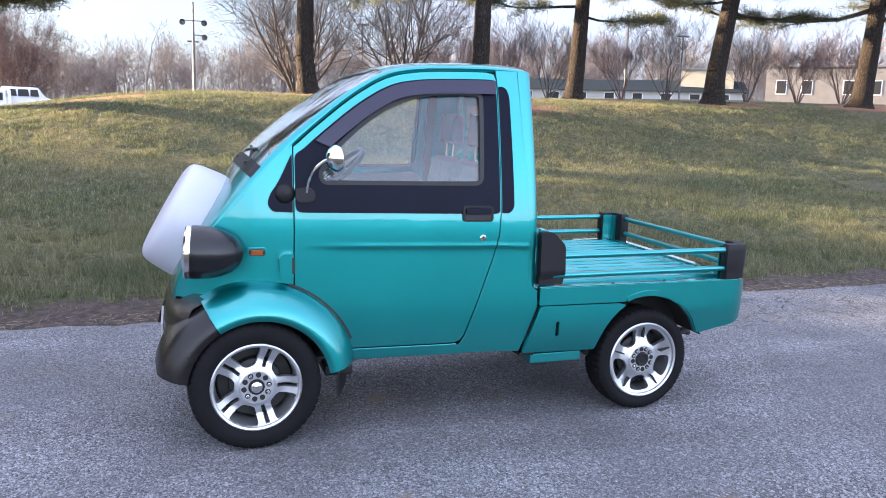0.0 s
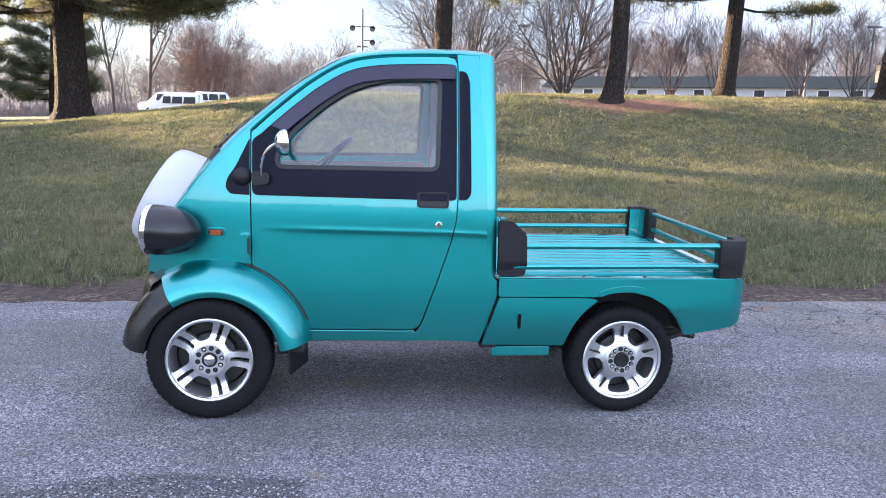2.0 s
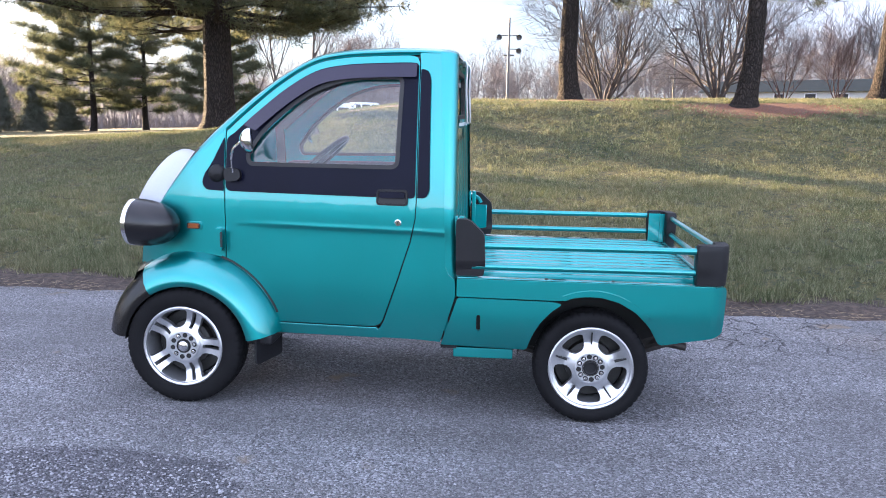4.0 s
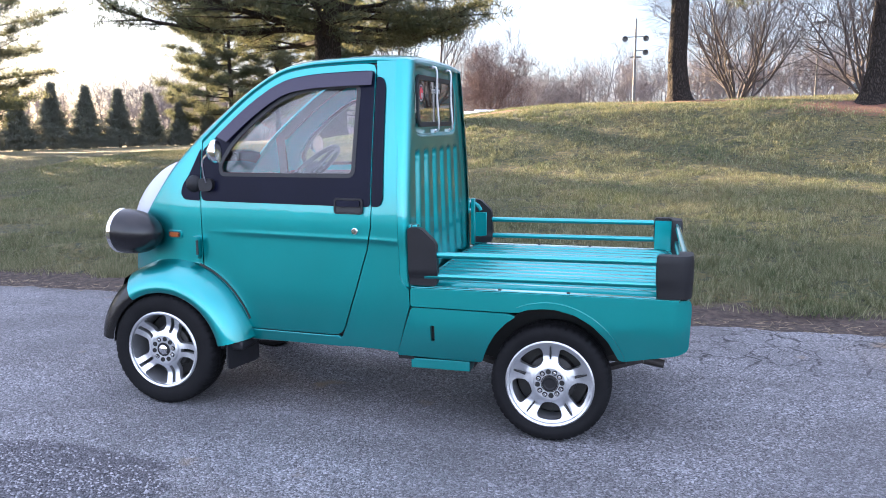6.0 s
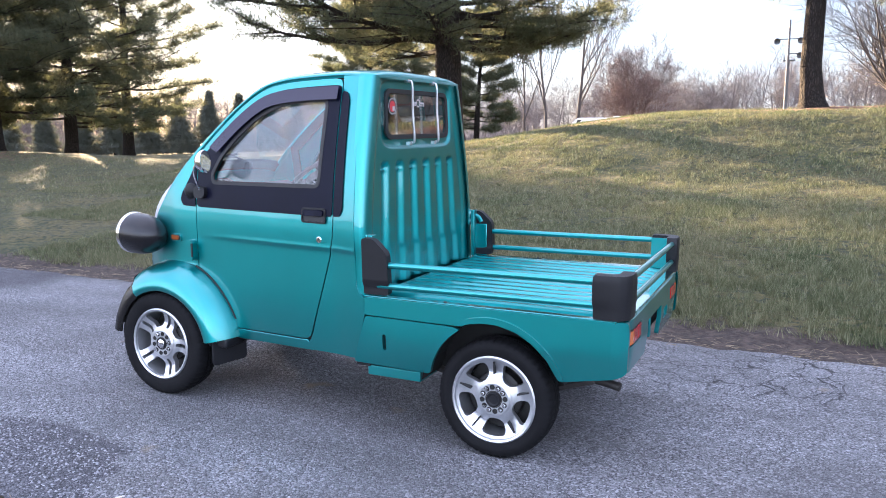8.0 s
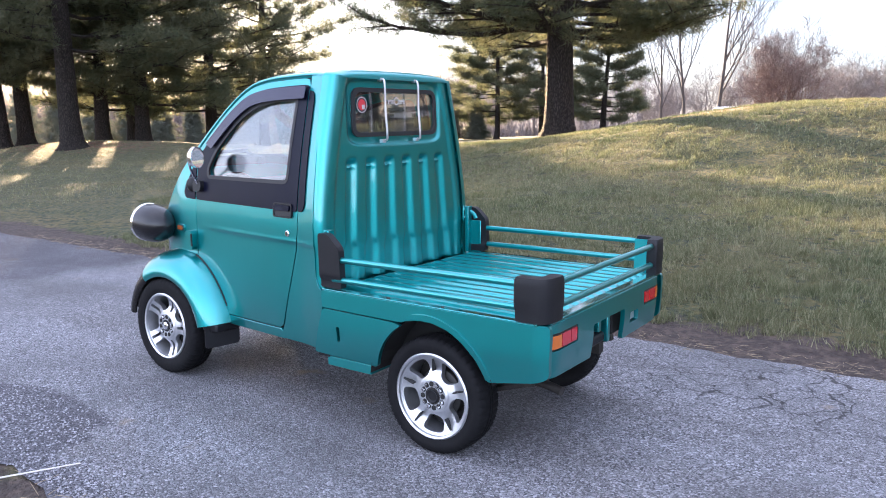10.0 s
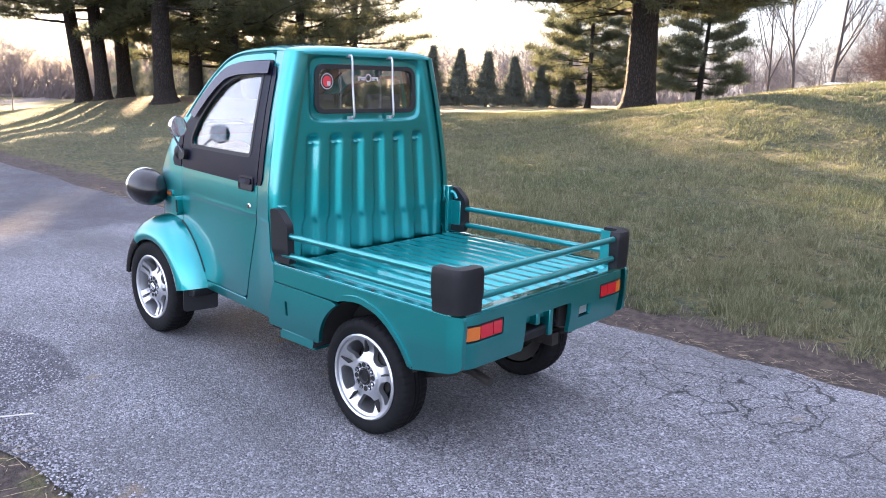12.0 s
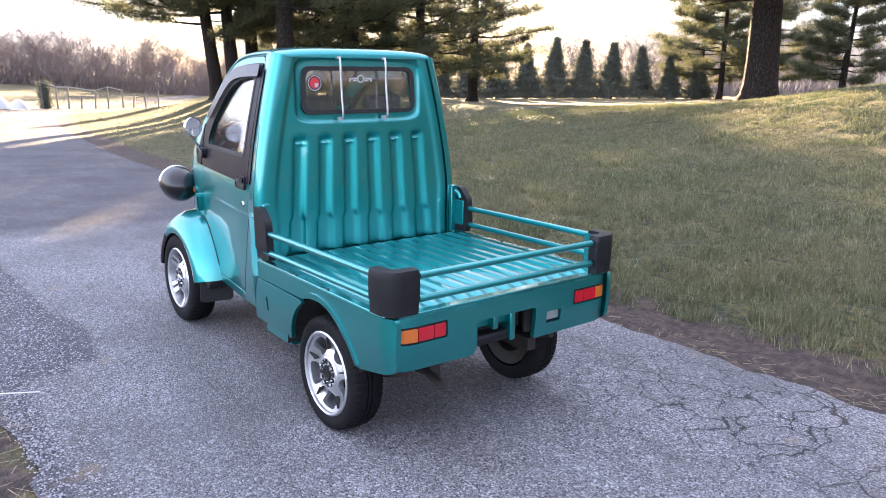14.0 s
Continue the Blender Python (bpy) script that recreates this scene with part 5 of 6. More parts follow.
# chassis
tp("chassis", join(box(0.2, 2.2, -0.30, -0.25, 0.28, 0.34), box(0.2, 2.2, 0.25, 0.30, 0.28, 0.34), box(0.45, 1.15, -0.26, 0.26, 0.29, 0.33)), STEEL, "dark underbody frame")
tp("engine_box", box(0.5, 1.1, -0.24, 0.24, 0.25, 0.31), STEEL, bevel=0.02)
part("rear_axle", join(tube([(1.83, -0.5, 0.249), (1.83, 0.5, 0.249)], 0.035, 12), moved(lathe([(0.0, -0.09), (0.07, -0.07), (0.09, 0.0), (0.07, 0.07), (0.0, 0.09)], 16), Matrix.Translation((1.83, 0, 0.249)))), STEEL, truck)
part("front_axle", tube([(0, -0.5, 0.266), (0, 0.5, 0.266)], 0.025, 10), STEEL, truck)
tp("exhaust_pipe", tube(curve([(1.5, -0.2, 0.25), (1.95, -0.22, 0.27), (2.15, -0.29, 0.30), (2.29, -0.31, 0.285)], 5), 0.019, 12), STEEL, "dark exhaust tail pipe")
both("rear_spring", tube(curve([(1.45, -0.4, 0.30), (1.83, -0.4, 0.23), (2.2, -0.4, 0.33)], 6), 0.018, 6), STEEL)

# bed
BW = 0.612
bed_side = [(1.238, 0.556), (1.238, 0.634), (2.33, 0.636), (2.372, 0.636), (2.376, 0.60), (2.37, 0.43), (2.33, 0.412), (2.12, 0.372), (2.104, 0.378), (2.06, 0.455), (2.0, 0.515), (1.93, 0.555), (1.85, 0.575), (1.79, 0.575), (1.73, 0.566), (1.69, 0.553)]


def bed_skin(u, v, d):
    tail = max(0.0, (u - 2.30) / 0.08)
    return (u, -(BW - 0.03 * tail ** 2 - 0.012 * max(0, (0.5 - v) / 0.1) - d), v)


both("bed_side", sheet(rounded(bed_side, [0.01] * 3 + [0.02, 0.02, 0.03] + [0.02] * 10), [], bed_skin, 0.02, 0.03), PAINT, bevel=0.004)
arch_line = curve([(1.70, 0.551), (1.74, 0.566), (1.80, 0.577), (1.86, 0.575), (1.93, 0.556), (2.0, 0.516), (2.06, 0.456), (2.104, 0.378)], 5)
both("arch_lip", sheet(off(arch_line, -0.004) + list(reversed(off(arch_line, -0.026))), [], lambda u, v, d: (u, -(BW + 0.007 - 0.012 * max(0, (0.5 - v) / 0.1) - d), v), 0.02, 0.05), PAINT, bevel=0.004)
low = rounded([(1.172, 0.334), (1.243, 0.552), (1.655, 0.548), (1.69, 0.538), (1.645, 0.505), (1.60, 0.455), (1.565, 0.39), (1.545, 0.326)], [0.01, 0.015, 0.04, 0.01, 0.03, 0.04, 0.03, 0.015])
slot = rounded([(1.326, 0.408), (1.326, 0.478), (1.343, 0.478), (1.343, 0.408)], 0.008)
both("lower_box", sheet(low, [slot], lambda u, v, d: (u, -(BW + 0.004 - 0.02 * max(0, (0.5 - v) / 0.17) ** 2 - d), v), 0.02), PAINT, bevel=0.005)
both("slot_back", box(1.32, 1.35, -0.585, -0.58, 0.40, 0.485), DARK)
both("step_plate", box(1.225, 1.488, -0.572, -0.36, 0.272, 0.318), PAINT, "teal step plate", bevel=0.004)
both("step_lip", box(1.17, 1.24, -0.575, -0.45, 0.312, 0.330), BLACK)
both("lower_box_inner", box(1.2, 1.53, -0.58, -0.38, 0.335, 0.54), DARK)
arch_in = [[(1.83 + r * math.cos(a) * 1.0, y, 0.25 + r * math.sin(a)) for r, y in ((0.325, -0.60), (0.325, -0.40), (0.20, -0.395))] for a in np.radians(np.linspace(20, 172, 24))]
both("rear_wheel_well", grid(arch_in), DARK)
floor_rows = []
ys = np.linspace(-0.585, 0.585, 235)
for x in (1.235, 1.245, 1.26, 1.30, 1.8, 2.25, 2.30, 2.315, 2.325):
    fade = min(1.0, max(0.0, (x - 1.25) / 0.04)) * min(1.0, max(0.0, (2.318 - x) / 0.03))
    rr = []
    for y in ys:
        ph = (y / 0.078) % 1.0
        up = 1 / (1 + math.exp((abs(ph - 0.5) - 0.24) / 0.018))
        rr.append((x, y, 0.630 + 0.020 * up * fade * (abs(y) < 0.548)))
    floor_rows.append(rr)
tp("bed_floor", grid([list(r) for r in floor_rows]), PAINT, "ribbed teal bed floor", smooth=40)
both("bed_edge", box(1.24, 2.33, -0.609, -0.575, 0.628, 0.642), GLOSS, "glossy teal edge flange", bevel=0.003)
tp("tail_edge", box(2.325, 2.368, -0.565, 0.565, 0.630, 0.645), GLOSS, "glossy teal edge flange", bevel=0.003)
for x in (1.62, 1.9):
    both("edge_bolt", moved(lathe([(0.007, 0.0), (0.007, 0.006), (0.0, 0.007)], 10, "z"), Matrix.Translation((x, -0.6, 0.642))), STEEL)
for k in range(14):
    tp("floor_bolt", moved(lathe([(0.006, 0.0), (0.006, 0.004), (0.0, 0.005)], 8, "z"), Matrix.Translation((1.262, -0.52 + 0.08 * k, 0.634))), STEEL)
tp("bed_underside", box(1.25, 2.33, -0.57, 0.57, 0.575, 0.60), DARK)
tail_line = [(-0.575, 0.42), (-0.582, 0.60), (-0.575, 0.632), (0.575, 0.632), (0.582, 0.60), (0.575, 0.42), (0.13, 0.415), (0.122, 0.425), (0.122, 0.548), (0.115, 0.556), (-0.195, 0.556), (-0.203, 0.548), (-0.203, 0.425), (-0.21, 0.415)]
refl_hole = rounded([(0.188, 0.472), (0.188, 0.524), (0.282, 0.524), (0.282, 0.472)], 0.01)


def tail_skin(u, v, d):
    return (2.374 - 0.04 * max(0.0, (abs(u) - 0.50) / 0.09) ** 2.0 - 0.012 * max(0, (0.5 - v) / 0.09) - d, u, v)


tp("tail_panel", sheet(tail_line, [rounded([(s * 0.348, 0.525), (s * 0.348, 0.594), (s * 0.566, 0.594), (s * 0.566, 0.525)], 0.008) for s in (-1, 1)] + [refl_hole], tail_skin, 0.02, 0.03), PAINT, "teal tail panel", bevel=0.004)
tp("tail_backing", join(box(2.30, 2.315, -0.56, -0.2, 0.43, 0.6), box(2.30, 2.315, 0.12, 0.56, 0.43, 0.6), box(2.26, 2.27, -0.2, 0.12, 0.45, 0.6)), DARK)
for s in (-1, 1):
    def lens(a, b):
        lo, hi = min(s * a, s * b), max(s * a, s * b)
        return sheet(rounded([(lo, 0.534), (lo, 0.585), (hi, 0.585), (hi, 0.534)], 0.003), [], lambda u, v, d: (tail_skin(u, v, d)[0] + 0.002, u, v), 0.03, 0.03)
    lamp = tp("tail_lamp", sheet(rounded([(s * 0.35, 0.527), (s * 0.35, 0.592), (s * 0.564, 0.592), (s * 0.564, 0.527)], 0.006), [], lambda u, v, d: (tail_skin(u, v, d)[0] - 0.003, u, v), 0.02, 0.03), BLACK)
    tp("red_lens", lens(0.359, 0.410), RED, parent=lamp, bevel=0.002)
    tp("red_lens", lens(0.414, 0.486), RED, parent=lamp, bevel=0.002)
    tp("amber_lens", lens(0.490, 0.556), AMBER, parent=lamp, bevel=0.002)
tp("reversing_lamp", moved(sheet(rounded([(0.195, 0.48), (0.195, 0.516), (0.275, 0.516), (0.275, 0.48)], 0.006), [], lambda u, v, d: (2.356 - d, u, v), 0.01), Matrix.Identity(4)), ALLOY, "clear lamp in a teal recess", bevel=0.003)
for y in (-0.185, -0.075, 0.02):
    tp("tail_bracket", box(2.285, 2.345, y - 0.014, y + 0.014, 0.425 if y != -0.075 else 0.49, 0.55), PAINT, bevel=0.005)
tp("plate_bracket", box(2.30, 2.31, -0.19, 0.05, 0.50, 0.552), PAINT, bevel=0.003)
tp("tow_beam", box(2.25, 2.33, -0.18, 0.05, 0.425, 0.47), BLACK, bevel=0.012)

# bed rails and corner guards
RAILS = (0.778, 0.688)
for s in (-1, 1):
    for z in RAILS:
        tp("side_rail", tube([(1.30, s * 0.595, z), (2.30, s * 0.595, z + 0.006)], 0.0142, 12), PAINT)
    post = tp("front_bracket", join(box(1.255, 1.325, s * 0.575 - 0.004, s * 0.575 + 0.004, 0.642, 0.82), box(1.24, 1.262, s * 0.56 - 0.02, s * 0.56 + 0.02, 0.642, 0.90)), PAINT, bevel=0.003)
    tp("bracket_strap", tube(curve([(1.232, s * 0.555, 0.872), (1.25, s * 0.565, 0.872), (1.275, s * 0.578, 0.855), (1.29, s * 0.58, 0.83)], 5), 0.012, 8), PAINT, parent=post)
    tp("bracket_foot", box(1.222, 1.234, s * 0.555 - 0.018, s * 0.555 + 0.018, 0.815, 0.90), PAINT, parent=post, bevel=0.003)
    for z in (0.835, 0.88):
        tp("bracket_bolt", moved(lathe([(0.01, 0.0), (0.01, 0.008), (0.0, 0.01)], 10, "x"), Matrix.Translation((1.234, s * 0.555, z))), CHROME, parent=post)
    gl = rounded([(1.233, 0.648), (1.229, 0.892), (1.285, 0.892), (1.352, 0.83), (1.358, 0.69), (1.35, 0.648)], [0.01, 0.015, 0.02, 0.02, 0.01, 0.01])
    guard = sheet(gl, [], lambda u, v, d: (u, -(0.615 - 0.010 * (v < 0.70) * min(1, (0.70 - v) / 0.015) - d), v), 0.036, 0.02)
    tp("front_guard", guard if s < 0 else flip(guard), BLACK, "black plastic rail guard", bevel=0.006)
    # rear corner: an L-shaped rounded cap
    plan = [(2.235, 0.622), (2.32, 0.622), (2.355, 0.61), (2.376, 0.58), (2.38, 0.54), (2.38, 0.478), (2.325, 0.478), (2.325, 0.55), (2.31, 0.57), (2.235, 0.57)]
    plan = rounded(plan, [0.012, 0.03, 0.03, 0.03, 0.03, 0.012, 0.012, 0.01, 0.01, 0.012], 2)
    rings = []
    for z, g in ((0.643, 0.010), (0.665, 0.008), (0.69, 0.007), (0.70, 0.001), (0.73, 0.0), (0.78, 0.0), (0.803, 0.004), (0.812, 0.014)):
        cxp, cyp = 2.33, 0.57
        rings.append([(cxp + (x - cxp) * (1 - g * 6), cyp + (y - cyp) * (1 - g * 6), z) for x, y in plan])
    cap = loft(rings)
    tp("corner_guard", cap if s > 0 else flip(cap), BLACK, "black plastic corner guard", smooth=50)
    tp("corner_post", join(box(2.30, 2.335, s * 0.56 - 0.02, s * 0.56 + 0.02, 0.64, 0.80), box(2.24, 2.325, s * 0.553 - 0.003, s * 0.553 + 0.003, 0.645, 0.80)), PAINT)
for z in RAILS:
    tp("tail_rail", tube([(2.352, -0.47, z + 0.004), (2.352, 0.47, z + 0.004)], 0.0142, 12), PAINT)

# wheels
def tyre_geo(r, w, rim):
    n = 240
    prof = [(rim - 0.004, -w * 0.40), (rim + 0.006, -w * 0.46), (rim + 0.03, -w * 0.5), (r - 0.03, -w * 0.5), (r - 0.012, -w * 0.46), (r - 0.003, -w * 0.38), (r, -w * 0.2), (r + 0.001, -w * 0.09), (r - 0.007, -w * 0.08), (r - 0.007, -w * 0.05), (r + 0.001, -w * 0.04), (r + 0.001, w * 0.04), (r - 0.007, w * 0.05), (r - 0.007, w * 0.08), (r + 0.001, w * 0.09), (r, w * 0.2), (r - 0.003, w * 0.38), (r - 0.012, w * 0.46), (r - 0.03, w * 0.5), (rim + 0.03, w * 0.5), (rim, w * 0.42)]
    rows = []
    for q, a in prof:
        ring = []
        for k in range(n):
            t = 2 * math.pi * k / n
            cut = 0.0045 if (k % 5 == 0 and q > r - 0.014 and abs(a) > w * 0.15) else 0.0
            ring.append(((q - cut) * math.cos(t), a, (q - cut) * math.sin(t)))
        rows.append(ring)
    return grid(rows, closed_v=True)


def fan_hole(a, r0, r1, w0, w1, rad, outer=(1, 0.5, 0, -0.5, -1)):
    """An opening in a wheel's face, between two radii, about an angle in degrees."""
    pts = []
    for r, w, ks in ((r0, w0, (-1, 1)), (r1, w1, outer)):
        for k in ks:
            q = radians(a) + k * w
            pts.append((r * math.cos(q), r * math.sin(q)))
    return rounded(pts, [rad, rad, rad] + [0 if len(outer) > 3 else rad] * (len(outer) - 2) + [rad], 5)


def wheel_face(front, rim):
    ring = [((rim - 0.004) * math.cos(t), (rim - 0.004) * math.sin(t)) for t in (2 * math.pi * k / 72 for k in range(72))]
    holes = []
    for k in range(5):
        if front:
            holes.append(fan_hole(72 * k - 2 + 36, 0.090, rim - 0.012, 0.265, 0.405, 0.016))
            holes.append(fan_hole(72 * k - 2, 0.085, rim - 0.015, 0.092, 0.056, 0.005))
        else:
            holes.append(fan_hole(72 * k + 18 + 36, 0.088, rim - 0.020, 0.32, 0.385, 0.045, (1, 0, -1)))

    def dish(u, v, d):
        r = math.hypot(u, v)
        y = -0.056 + 0.018 * math.exp(-((r - 0.115) / 0.03) ** 2) - 0.010 * max(0.0, (r - 0.13) / 0.05) ** 2
        return (u, y + d, v)

    return sheet(ring, holes, dish, 0.026, 0.02)


def wheel(at, r, front, turn=False):
    hub = new("wheel")
    hub.parent = truck
    hub.matrix_local = pose(*at, 0, 0, 180 if turn else 0)
    w, rim = 0.150, 0.181
    part("tyre", tyre_geo(r, w, rim), RUBBER, hub, "black road tyre with tread", smooth=40)
    lip = lathe([(rim + 0.001, -0.062), (rim + 0.004, -0.070), (rim - 0.002, -0.075), (rim - 0.010, -0.072), (rim - 0.012, -0.060), (rim - 0.016, -0.03), (rim - 0.022, 0.02), (rim - 0.02, 0.055)], 64)
    part("rim", lip, ALLOY, hub, "silver alloy rim")
    sp = part("spokes", wheel_face(front, rim), ALLOY, hub, "five twin silver spokes" if front else "five broad silver spokes", bevel=0.004)
    if not front:
        for k in range(5):
            m = Matrix.Rotation(radians(-(72 * k + 18)), 4, "Y")
            # dark bar laid on the spoke for the shade of a slit
            part("spoke_slit_shade", moved(box(0.108, 0.160, -0.0640, -0.04, -0.0026, 0.0026), m), DARK, sp)
    part("hub_disc", lathe([(0.0, -0.058), (0.030, -0.060), (0.066, -0.060), (0.074, -0.054), (0.078, -0.04)], 40), ALLOY, hub)
    part("centre_cap", lathe([(0.0, -0.070), (0.018, -0.069), (0.022, -0.066), (0.024, -0.058)] if front else [(0.0, -0.062), (0.020, -0.062), (0.026, -0.067), (0.031, -0.066), (0.033, -0.058)], 30), CHROME if front else BLACK, hub)
    part("cap_ring", lathe([(0.024, -0.059), (0.025, -0.064), (0.032, -0.064), (0.034, -0.058)] if front else [(0.033, -0.059), (0.0335, -0.063), (0.036, -0.063), (0.038, -0.058)], 30), BLACK if front else STEEL, hub)
    n = 10 if front else 12
    for k in range(n):
        a = 2 * math.pi * (k + 0.25) / n
        at_n = Matrix.Translation((0.051 * math.cos(a), 0, 0.051 * math.sin(a)))
        big = k % 3 != 0 if not front else k % 3 == 0
        # dark disc for the shade inside each nut hole
        part("nut_hole", moved(lathe([(0.0, -0.0606), (0.0088, -0.0606), (0.0092, -0.0625), (0.0108, -0.0625), (0.0114, -0.0598)], 14), at_n), DARK, hub)
        if big:
            part("wheel_nut", moved(lathe([(0.0, -0.072), (0.006, -0.071), (0.0082, -0.065), (0.0085, -0.058)], 6), at_n), CHROME, hub)
    part("brake_drum", lathe([(0.0, -0.012), (0.09, -0.012), (0.105, -0.004), (0.108, 0.04)], 30), DRUM, hub)
    part("rim_back", lathe([(0.108, 0.035), (0.150, 0.035), (0.158, 0.05)], 30), DRUM, hub)
    part("rim_inner", lathe([(0.112, 0.046), (0.14, 0.054), (0.160, 0.058), (0.172, 0.062)], 40), DRUM, hub)
    return hub


for y, t in ((-0.515, False), (0.515, True)):
    wheel((-0.005, y, 0.2665), 0.268, True, t)
    wheel((1.828, y, 0.2495), 0.251, False, t)
# ---- far things behind the rise ----
def van(at, turn, label, long=1.0):
    v = thing("parked_van", at, label, "van", "parked vans", turn=turn)
    v.scale = (long, 1, 1)
    prof = [(-2.5, 0.45), (-2.55, 0.8), (-2.45, 1.05), (-1.75, 1.2), (-1.1, 1.85), (-0.9, 1.95), (2.4, 1.98), (2.55, 1.8), (2.6, 0.5), (2.5, 0.4)]
    rings = [[(x, y * (1 if z < 1.2 else 0.9), z) for x, z in prof] for y in (-0.98, -0.95, 0.95, 0.98)]
    part("body", loft(rings), CARWHITE, v, "white paint", bevel=0.05)
    for s in (-1, 1):
        for x0, x1 in ((-1.15, -0.3), (-0.2, 0.9), (1.0, 2.3)):
            part("side_window", ([(x0, s * 0.98, 1.25), (x1, s * 0.98, 1.25), (x1, s * 0.905, 1.78), (x0 + 0.12, s * 0.905, 1.78), (x0, s * 0.95, 1.25), (x1, s * 0.95, 1.25), (x1, s * 0.88, 1.78), (x0 + 0.12, s * 0.88, 1.78)], [(0, 1, 2, 3), (7, 6, 5, 4), (0, 4, 5, 1), (1, 5, 6, 2), (2, 6, 7, 3), (3, 7, 4, 0)]), SEAL, v)
        for x in (-1.65, 1.6):
            w = part("wheel", moved(lathe([(0.0, -0.1), (0.33, -0.1), (0.35, 0.0), (0.33, 0.1), (0.0, 0.1)], 24), Matrix.Translation((x, s * 0.88, 0.35))), RUBBER, v)
            part("rim", moved(lathe([(0.0, -0.11), (0.2, -0.105), (0.2, 0.105), (0.0, 0.11)], 20), Matrix.Translation((x, s * 0.88, 0.35))), ALLOY, w)
        part("headlamp", box(-2.56, -2.45, s * 0.75 - 0.15, s * 0.75 + 0.15, 0.75, 0.95), ALLOY, v)
    part("windscreen", ([(-1.72, -0.8, 1.24), (-1.72, 0.8, 1.24), (-1.12, 0.78, 1.84), (-1.12, -0.78, 1.84), (-1.68, -0.8, 1.2), (-1.68, 0.8, 1.2), (-1.08, 0.78, 1.8), (-1.08, -0.78, 1.8)], [(0, 1, 2, 3), (7, 6, 5, 4), (0, 4, 5, 1), (1, 5, 6, 2), (2, 6, 7, 3), (3, 7, 4, 0)]), SEAL, v)
    part("grille", box(-2.57, -2.45, -0.5, 0.5, 0.62, 0.9), SEAL, v)
    return v


van(at_ground(-14.8, 63.6, -0.05), 16, "white van parked behind the rise")
van(at_ground(-13.7, 60.4, -0.3), 6, "short white van parked beside a longer one", 0.72)
van(at_ground(-11.3, 66.0, -0.1), 184, "white van facing away from the others", 0.72)


def light_pole(at, h, heads, label):
    p = thing("sports_light", at, label, "light pole")
    part("mast", bars([(0, 0, -0.2)], [(0, 0, h)], [0.11], [0.07], 10), POLE, p, smooth=60)
    for x, z in heads:
        part("arm", box(min(0, x), max(0, x), -0.03, 0.03, z - 0.03, z + 0.03), POLE, p)
        part("lamp_head", moved(lathe([(0.0, 0.1), (0.12, 0.08), (0.22, -0.1), (0.2, -0.12)], 14), Matrix.Translation((x, -0.1, z - 0.15))), POLE, p)
    return p


light_pole(at_ground(1.1, 56.3), 6.6, [(-0.75, 5.3), (0.75, 5.3), (0.75, 4.3)], "tall grey mast with round flood lamps")
light_pole(at_ground(33.2, 49.9), 6.2, [(-0.8, 6.1), (-0.3, 6.1), (0.3, 6.1), (0.8, 6.1), (-0.3, 3.4), (0.3, 3.4)], "tall grey mast with a row of lamps")


def street_lamp(at, h, label):
    p = thing("street_lamp", at, label, "street lamp", "street lamps")
    part("pole", bars([(0, 0, -0.2)], [(0, 0, h)], [0.07], [0.05], 10), POLE, p, smooth=60)
    part("head", box(-0.42, 0.42, -0.15, 0.15, h - 0.02, h + 0.09), POLE, p, bevel=0.03)
    return p


street_lamp(at_ground(1.1, 59.0), 4.0, "dark square-headed lamp on a pole")
street_lamp(at_ground(31.9, 41.0), 4.2, "dark flat-headed lamp on a pole")
street_lamp(at_ground(13.5, 56.0), 5.5, "dark flat-headed lamp behind the bare trees")


def building(at, w, d, h, turn, label, wall, roof, roof_h, windows, name="low_building"):
    b = thing(name, at, label, "building", turn=turn)
    part("wall", box(-w / 2, w / 2, -d / 2, d / 2, -0.6, h), wall, b)
    if roof_h > 0.3:
        part("roof", ([(-w / 2 - 0.4, -d / 2 - 0.5, h), (w / 2 + 0.4, -d / 2 - 0.5, h), (w / 2 + 0.4, 0, h + roof_h), (-w / 2 - 0.4, 0, h + roof_h), (-w / 2 - 0.4, d / 2 + 0.5, h), (w / 2 + 0.4, d / 2 + 0.5, h)], [(0, 1, 2, 3), (3, 2, 5, 4), (0, 3, 4), (1, 5, 2), (0, 4, 5, 1)]), roof, b, smooth=0)
    else:
        part("roof", box(-w / 2 - 0.15, w / 2 + 0.15, -d / 2 - 0.15, d / 2 + 0.15, h, h + 0.18), roof, b)
    for x, z, ww, hh in windows:
        f = part("window", box(x - ww / 2 - 0.08, x + ww / 2 + 0.08, -d / 2 - 0.03, -d / 2, z - hh / 2 - 0.08, z + hh / 2 + 0.08), CARWHITE, b)
        part("pane", box(x - ww / 2, x + ww / 2, -d / 2 - 0.04, -d / 2 - 0.005, z - hh / 2, z + hh / 2), SEAL, f)
    return b


building(at_ground(41.5, 77.6, -0.6), 40, 7, 1.5, -31, "long low white building with a blue-grey metal roof", WALL_W, ROOF_G, 1.4, [(-18 + 3 * k, 0.9, 1.0, 0.7) for k in range(13)])
building(at_ground(65.0, 60.5), 13, 7, 3.9, -43, "shaded grey flat-roofed building with white windows", WALL_G, POLE, 0.1, [(-5.0, 1.9, 0.9, 1.3), (-2.6, 1.9, 0.9, 1.3), (1.2, 1.9, 0.9, 1.3), (3.6, 1.9, 0.9, 1.3)])
building(at_ground(56.0, 69.5), 5.5, 6, 3.4, -38, "small sunlit beige building", WALL_B, POLE, 0.1, [(1.2, 1.5, 0.8, 0.8)])

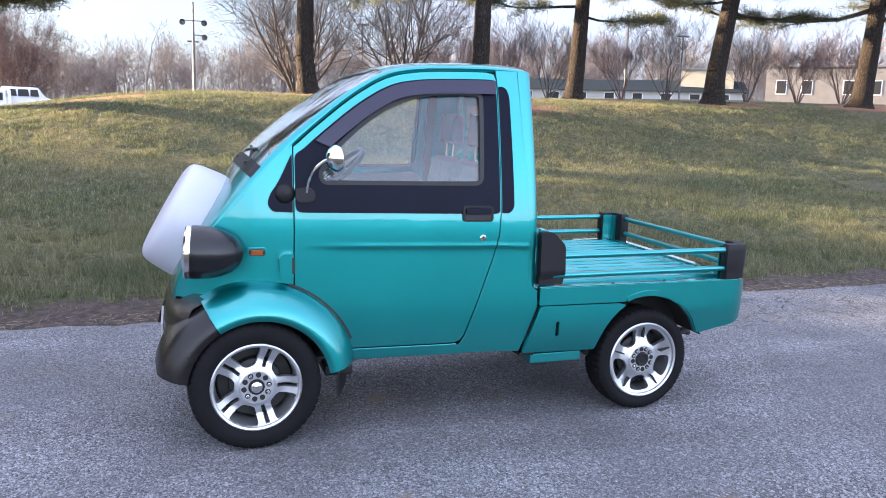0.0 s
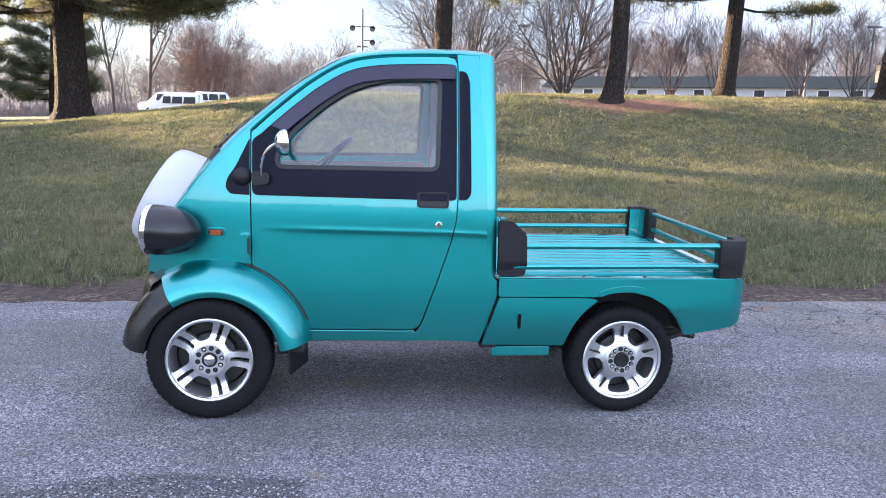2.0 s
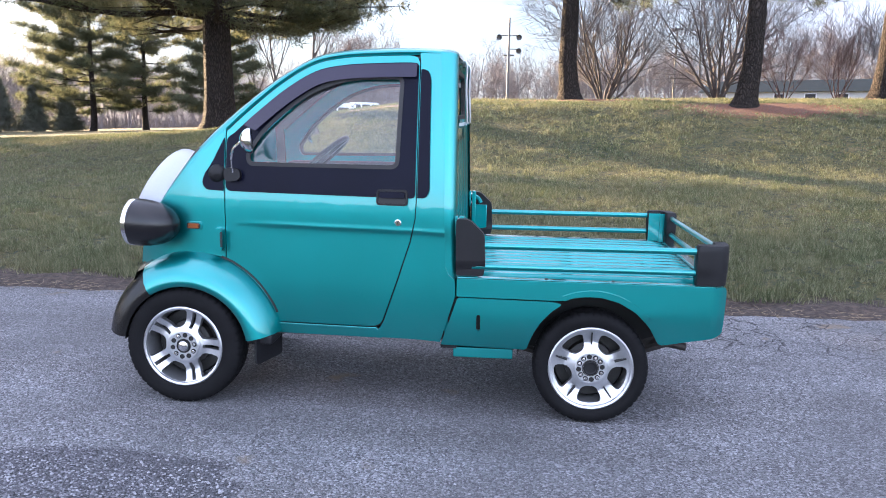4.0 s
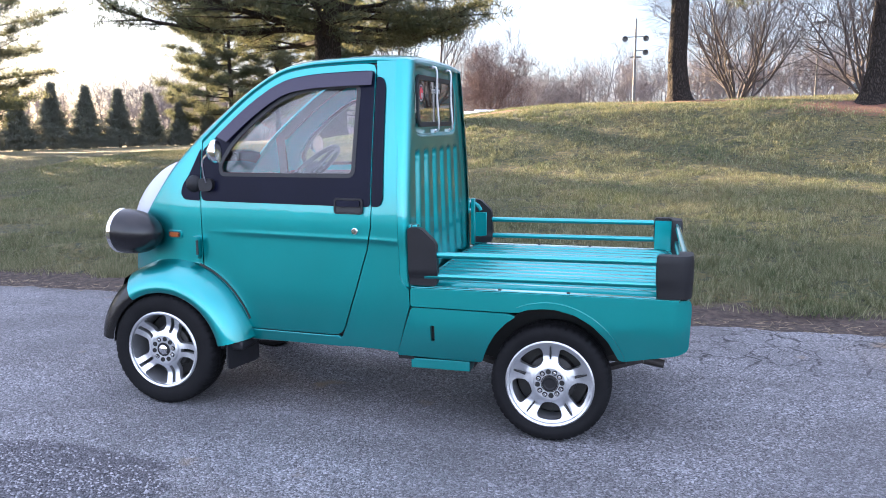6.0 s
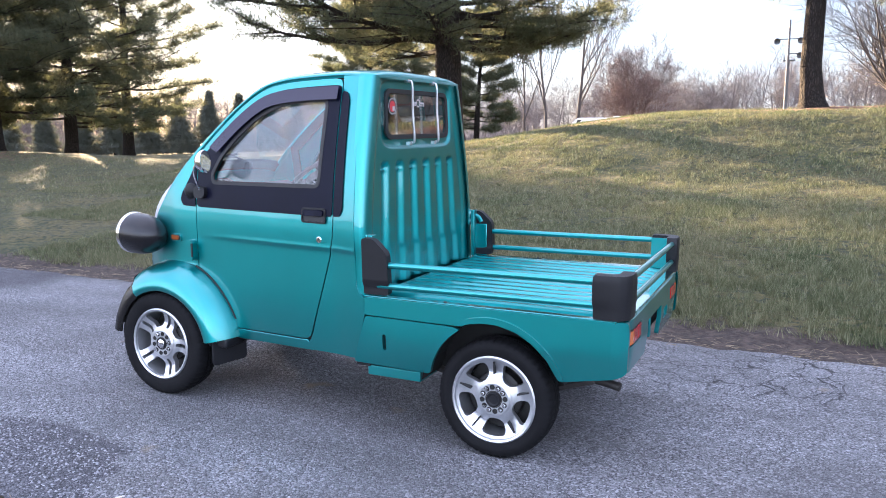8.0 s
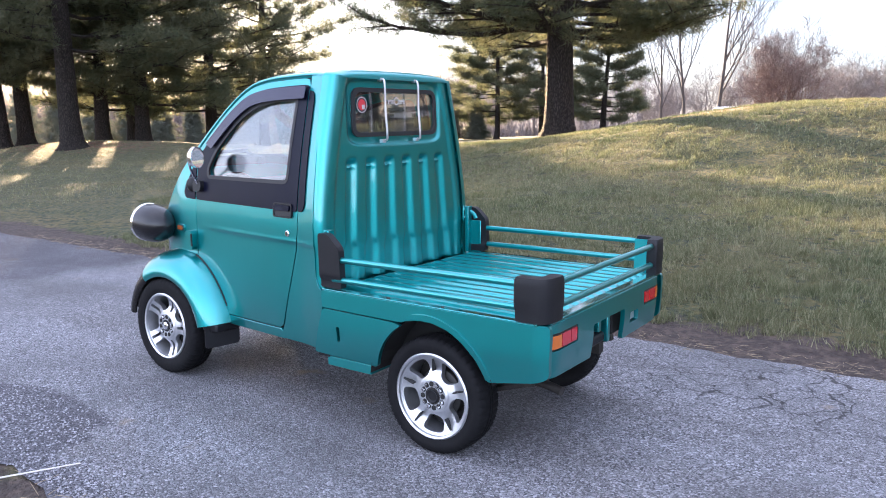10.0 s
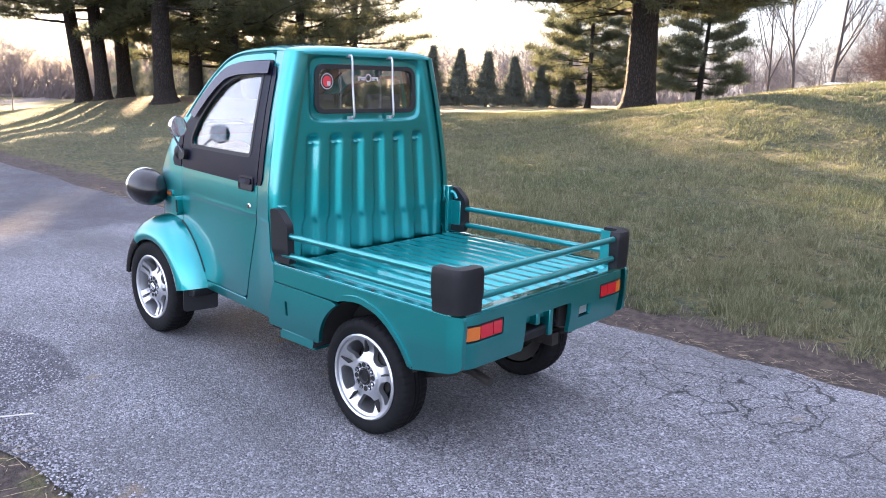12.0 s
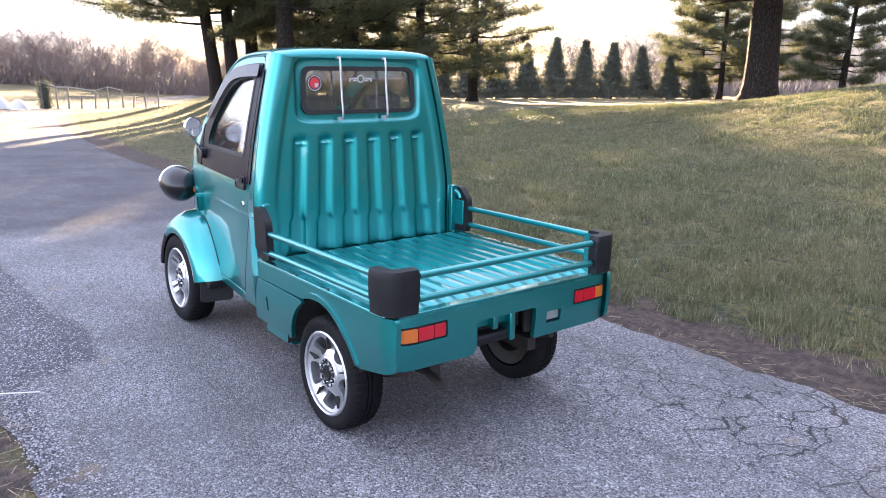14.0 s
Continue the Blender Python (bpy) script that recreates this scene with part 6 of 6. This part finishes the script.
# fence and pale heaps at the far end of the lane
WEATHERED = material("weathered_wood", (0.24, 0.215, 0.195), 0.9, var=0.4, scale=9, fine=60)
fence = thing("fence", at_ground(-40, 7.5), "grey posts with net panels and a sagging rope", "fence")
fr = random.Random(17)
spots = []
for k in range(1, 11):
    x, y = -0.3 + 0.15 * k, -2.0 + 0.62 * k + fr.uniform(-0.12, 0.12)
    z = float(height(-40 + x, 7.5 + y) - height(-40, 7.5))
    spots.append((x, y, z, fr.choice((0.75, 0.85, 1.2, 1.0)) if k > 1 else 1.45))
for x, y, z, hh in spots:
    part("post", bars([(x, y, z - 0.2)], [(x + fr.uniform(-0.05, 0.05), y + fr.uniform(-0.06, 0.06), z + hh)], [0.05], [0.04], 6), WEATHERED, fence)
part("rope", tube([(x, y, z + hh - 0.05) for x, y, z, hh in spots if hh > 0.9], 0.018, 5), WALL_W, fence)
for (x, y, z, hh), (x2, y2, z2, hh2) in zip(spots[:-1], spots[1:]):
    low = min(hh, hh2)
    part("rail", bars([(x, y, z + low - 0.08)], [(x2, y2, z2 + low - 0.1)], [0.025], [0.025], 5), WEATHERED, fence)
    net0 = [(x + (x2 - x) * f, y + (y2 - y) * f, z + (z2 - z) * f) for f in (0.12, 0.25, 0.38, 0.5, 0.62, 0.75, 0.88)]
    net0 += [(x, y, z + low * f) for f in (0.15, 0.35, 0.55, 0.75)]
    net1 = [(a, b, c + low - 0.1) for a, b, c in net0[:7]] + [(x2, y2, z2 + low * f) for f in (0.15, 0.35, 0.55, 0.75)]
    part("net_panel", bars(net0, net1, [0.007] * 11, [0.007] * 11, 3), POLE, fence)
bush = thing("shrub", at_ground(-40.3, 6.25), "dark narrow shrub beside the fence", "shrub")
bg = np.random.default_rng(3)
bz = bg.random(700)
part("twigs", bars(np.stack([bg.normal(0, 0.05, 40), bg.normal(0, 0.06, 40), np.full(40, -0.05)], 1), np.stack([bg.normal(0, 0.13, 40), bg.normal(0, 0.15, 40), bg.uniform(0.7, 1.5, 40)], 1), np.full(40, 0.012), np.full(40, 0.004), 4), TWIG, bush)
part("leaves", needles(np.stack([bg.normal(0, 0.12, 700), bg.normal(0, 0.14, 700), 0.05 + 1.35 * bz], 1), 5, 5, 0.12, 0.02), CEDAR, bush, smooth=0)
for k, (x, y, s) in enumerate([(-42.0, 4.2, 1.0), (-41.0, 5.1, 0.7), (-43, 3.0, 0.8)]):
    g = random.Random(k)
    heap = thing("pale_heap", at_ground(x, y), "low pale heap beside the far end of the lane", "heap")
    rows_h = [[(s * 1.0 * r * math.cos(t) * (1 + 0.1 * math.sin(3 * t + k)), s * 0.8 * r * math.sin(t), s * 0.75 * (1 - r ** 2) + g.uniform(-0.02, 0.02) - 0.03) for t in (2 * math.pi * j / 16 for j in range(16))] for r in (1.0, 0.85, 0.6, 0.3, 0.02)]
    part("pile", grid(rows_h, closed_v=True), WALL_W, heap, smooth=60)
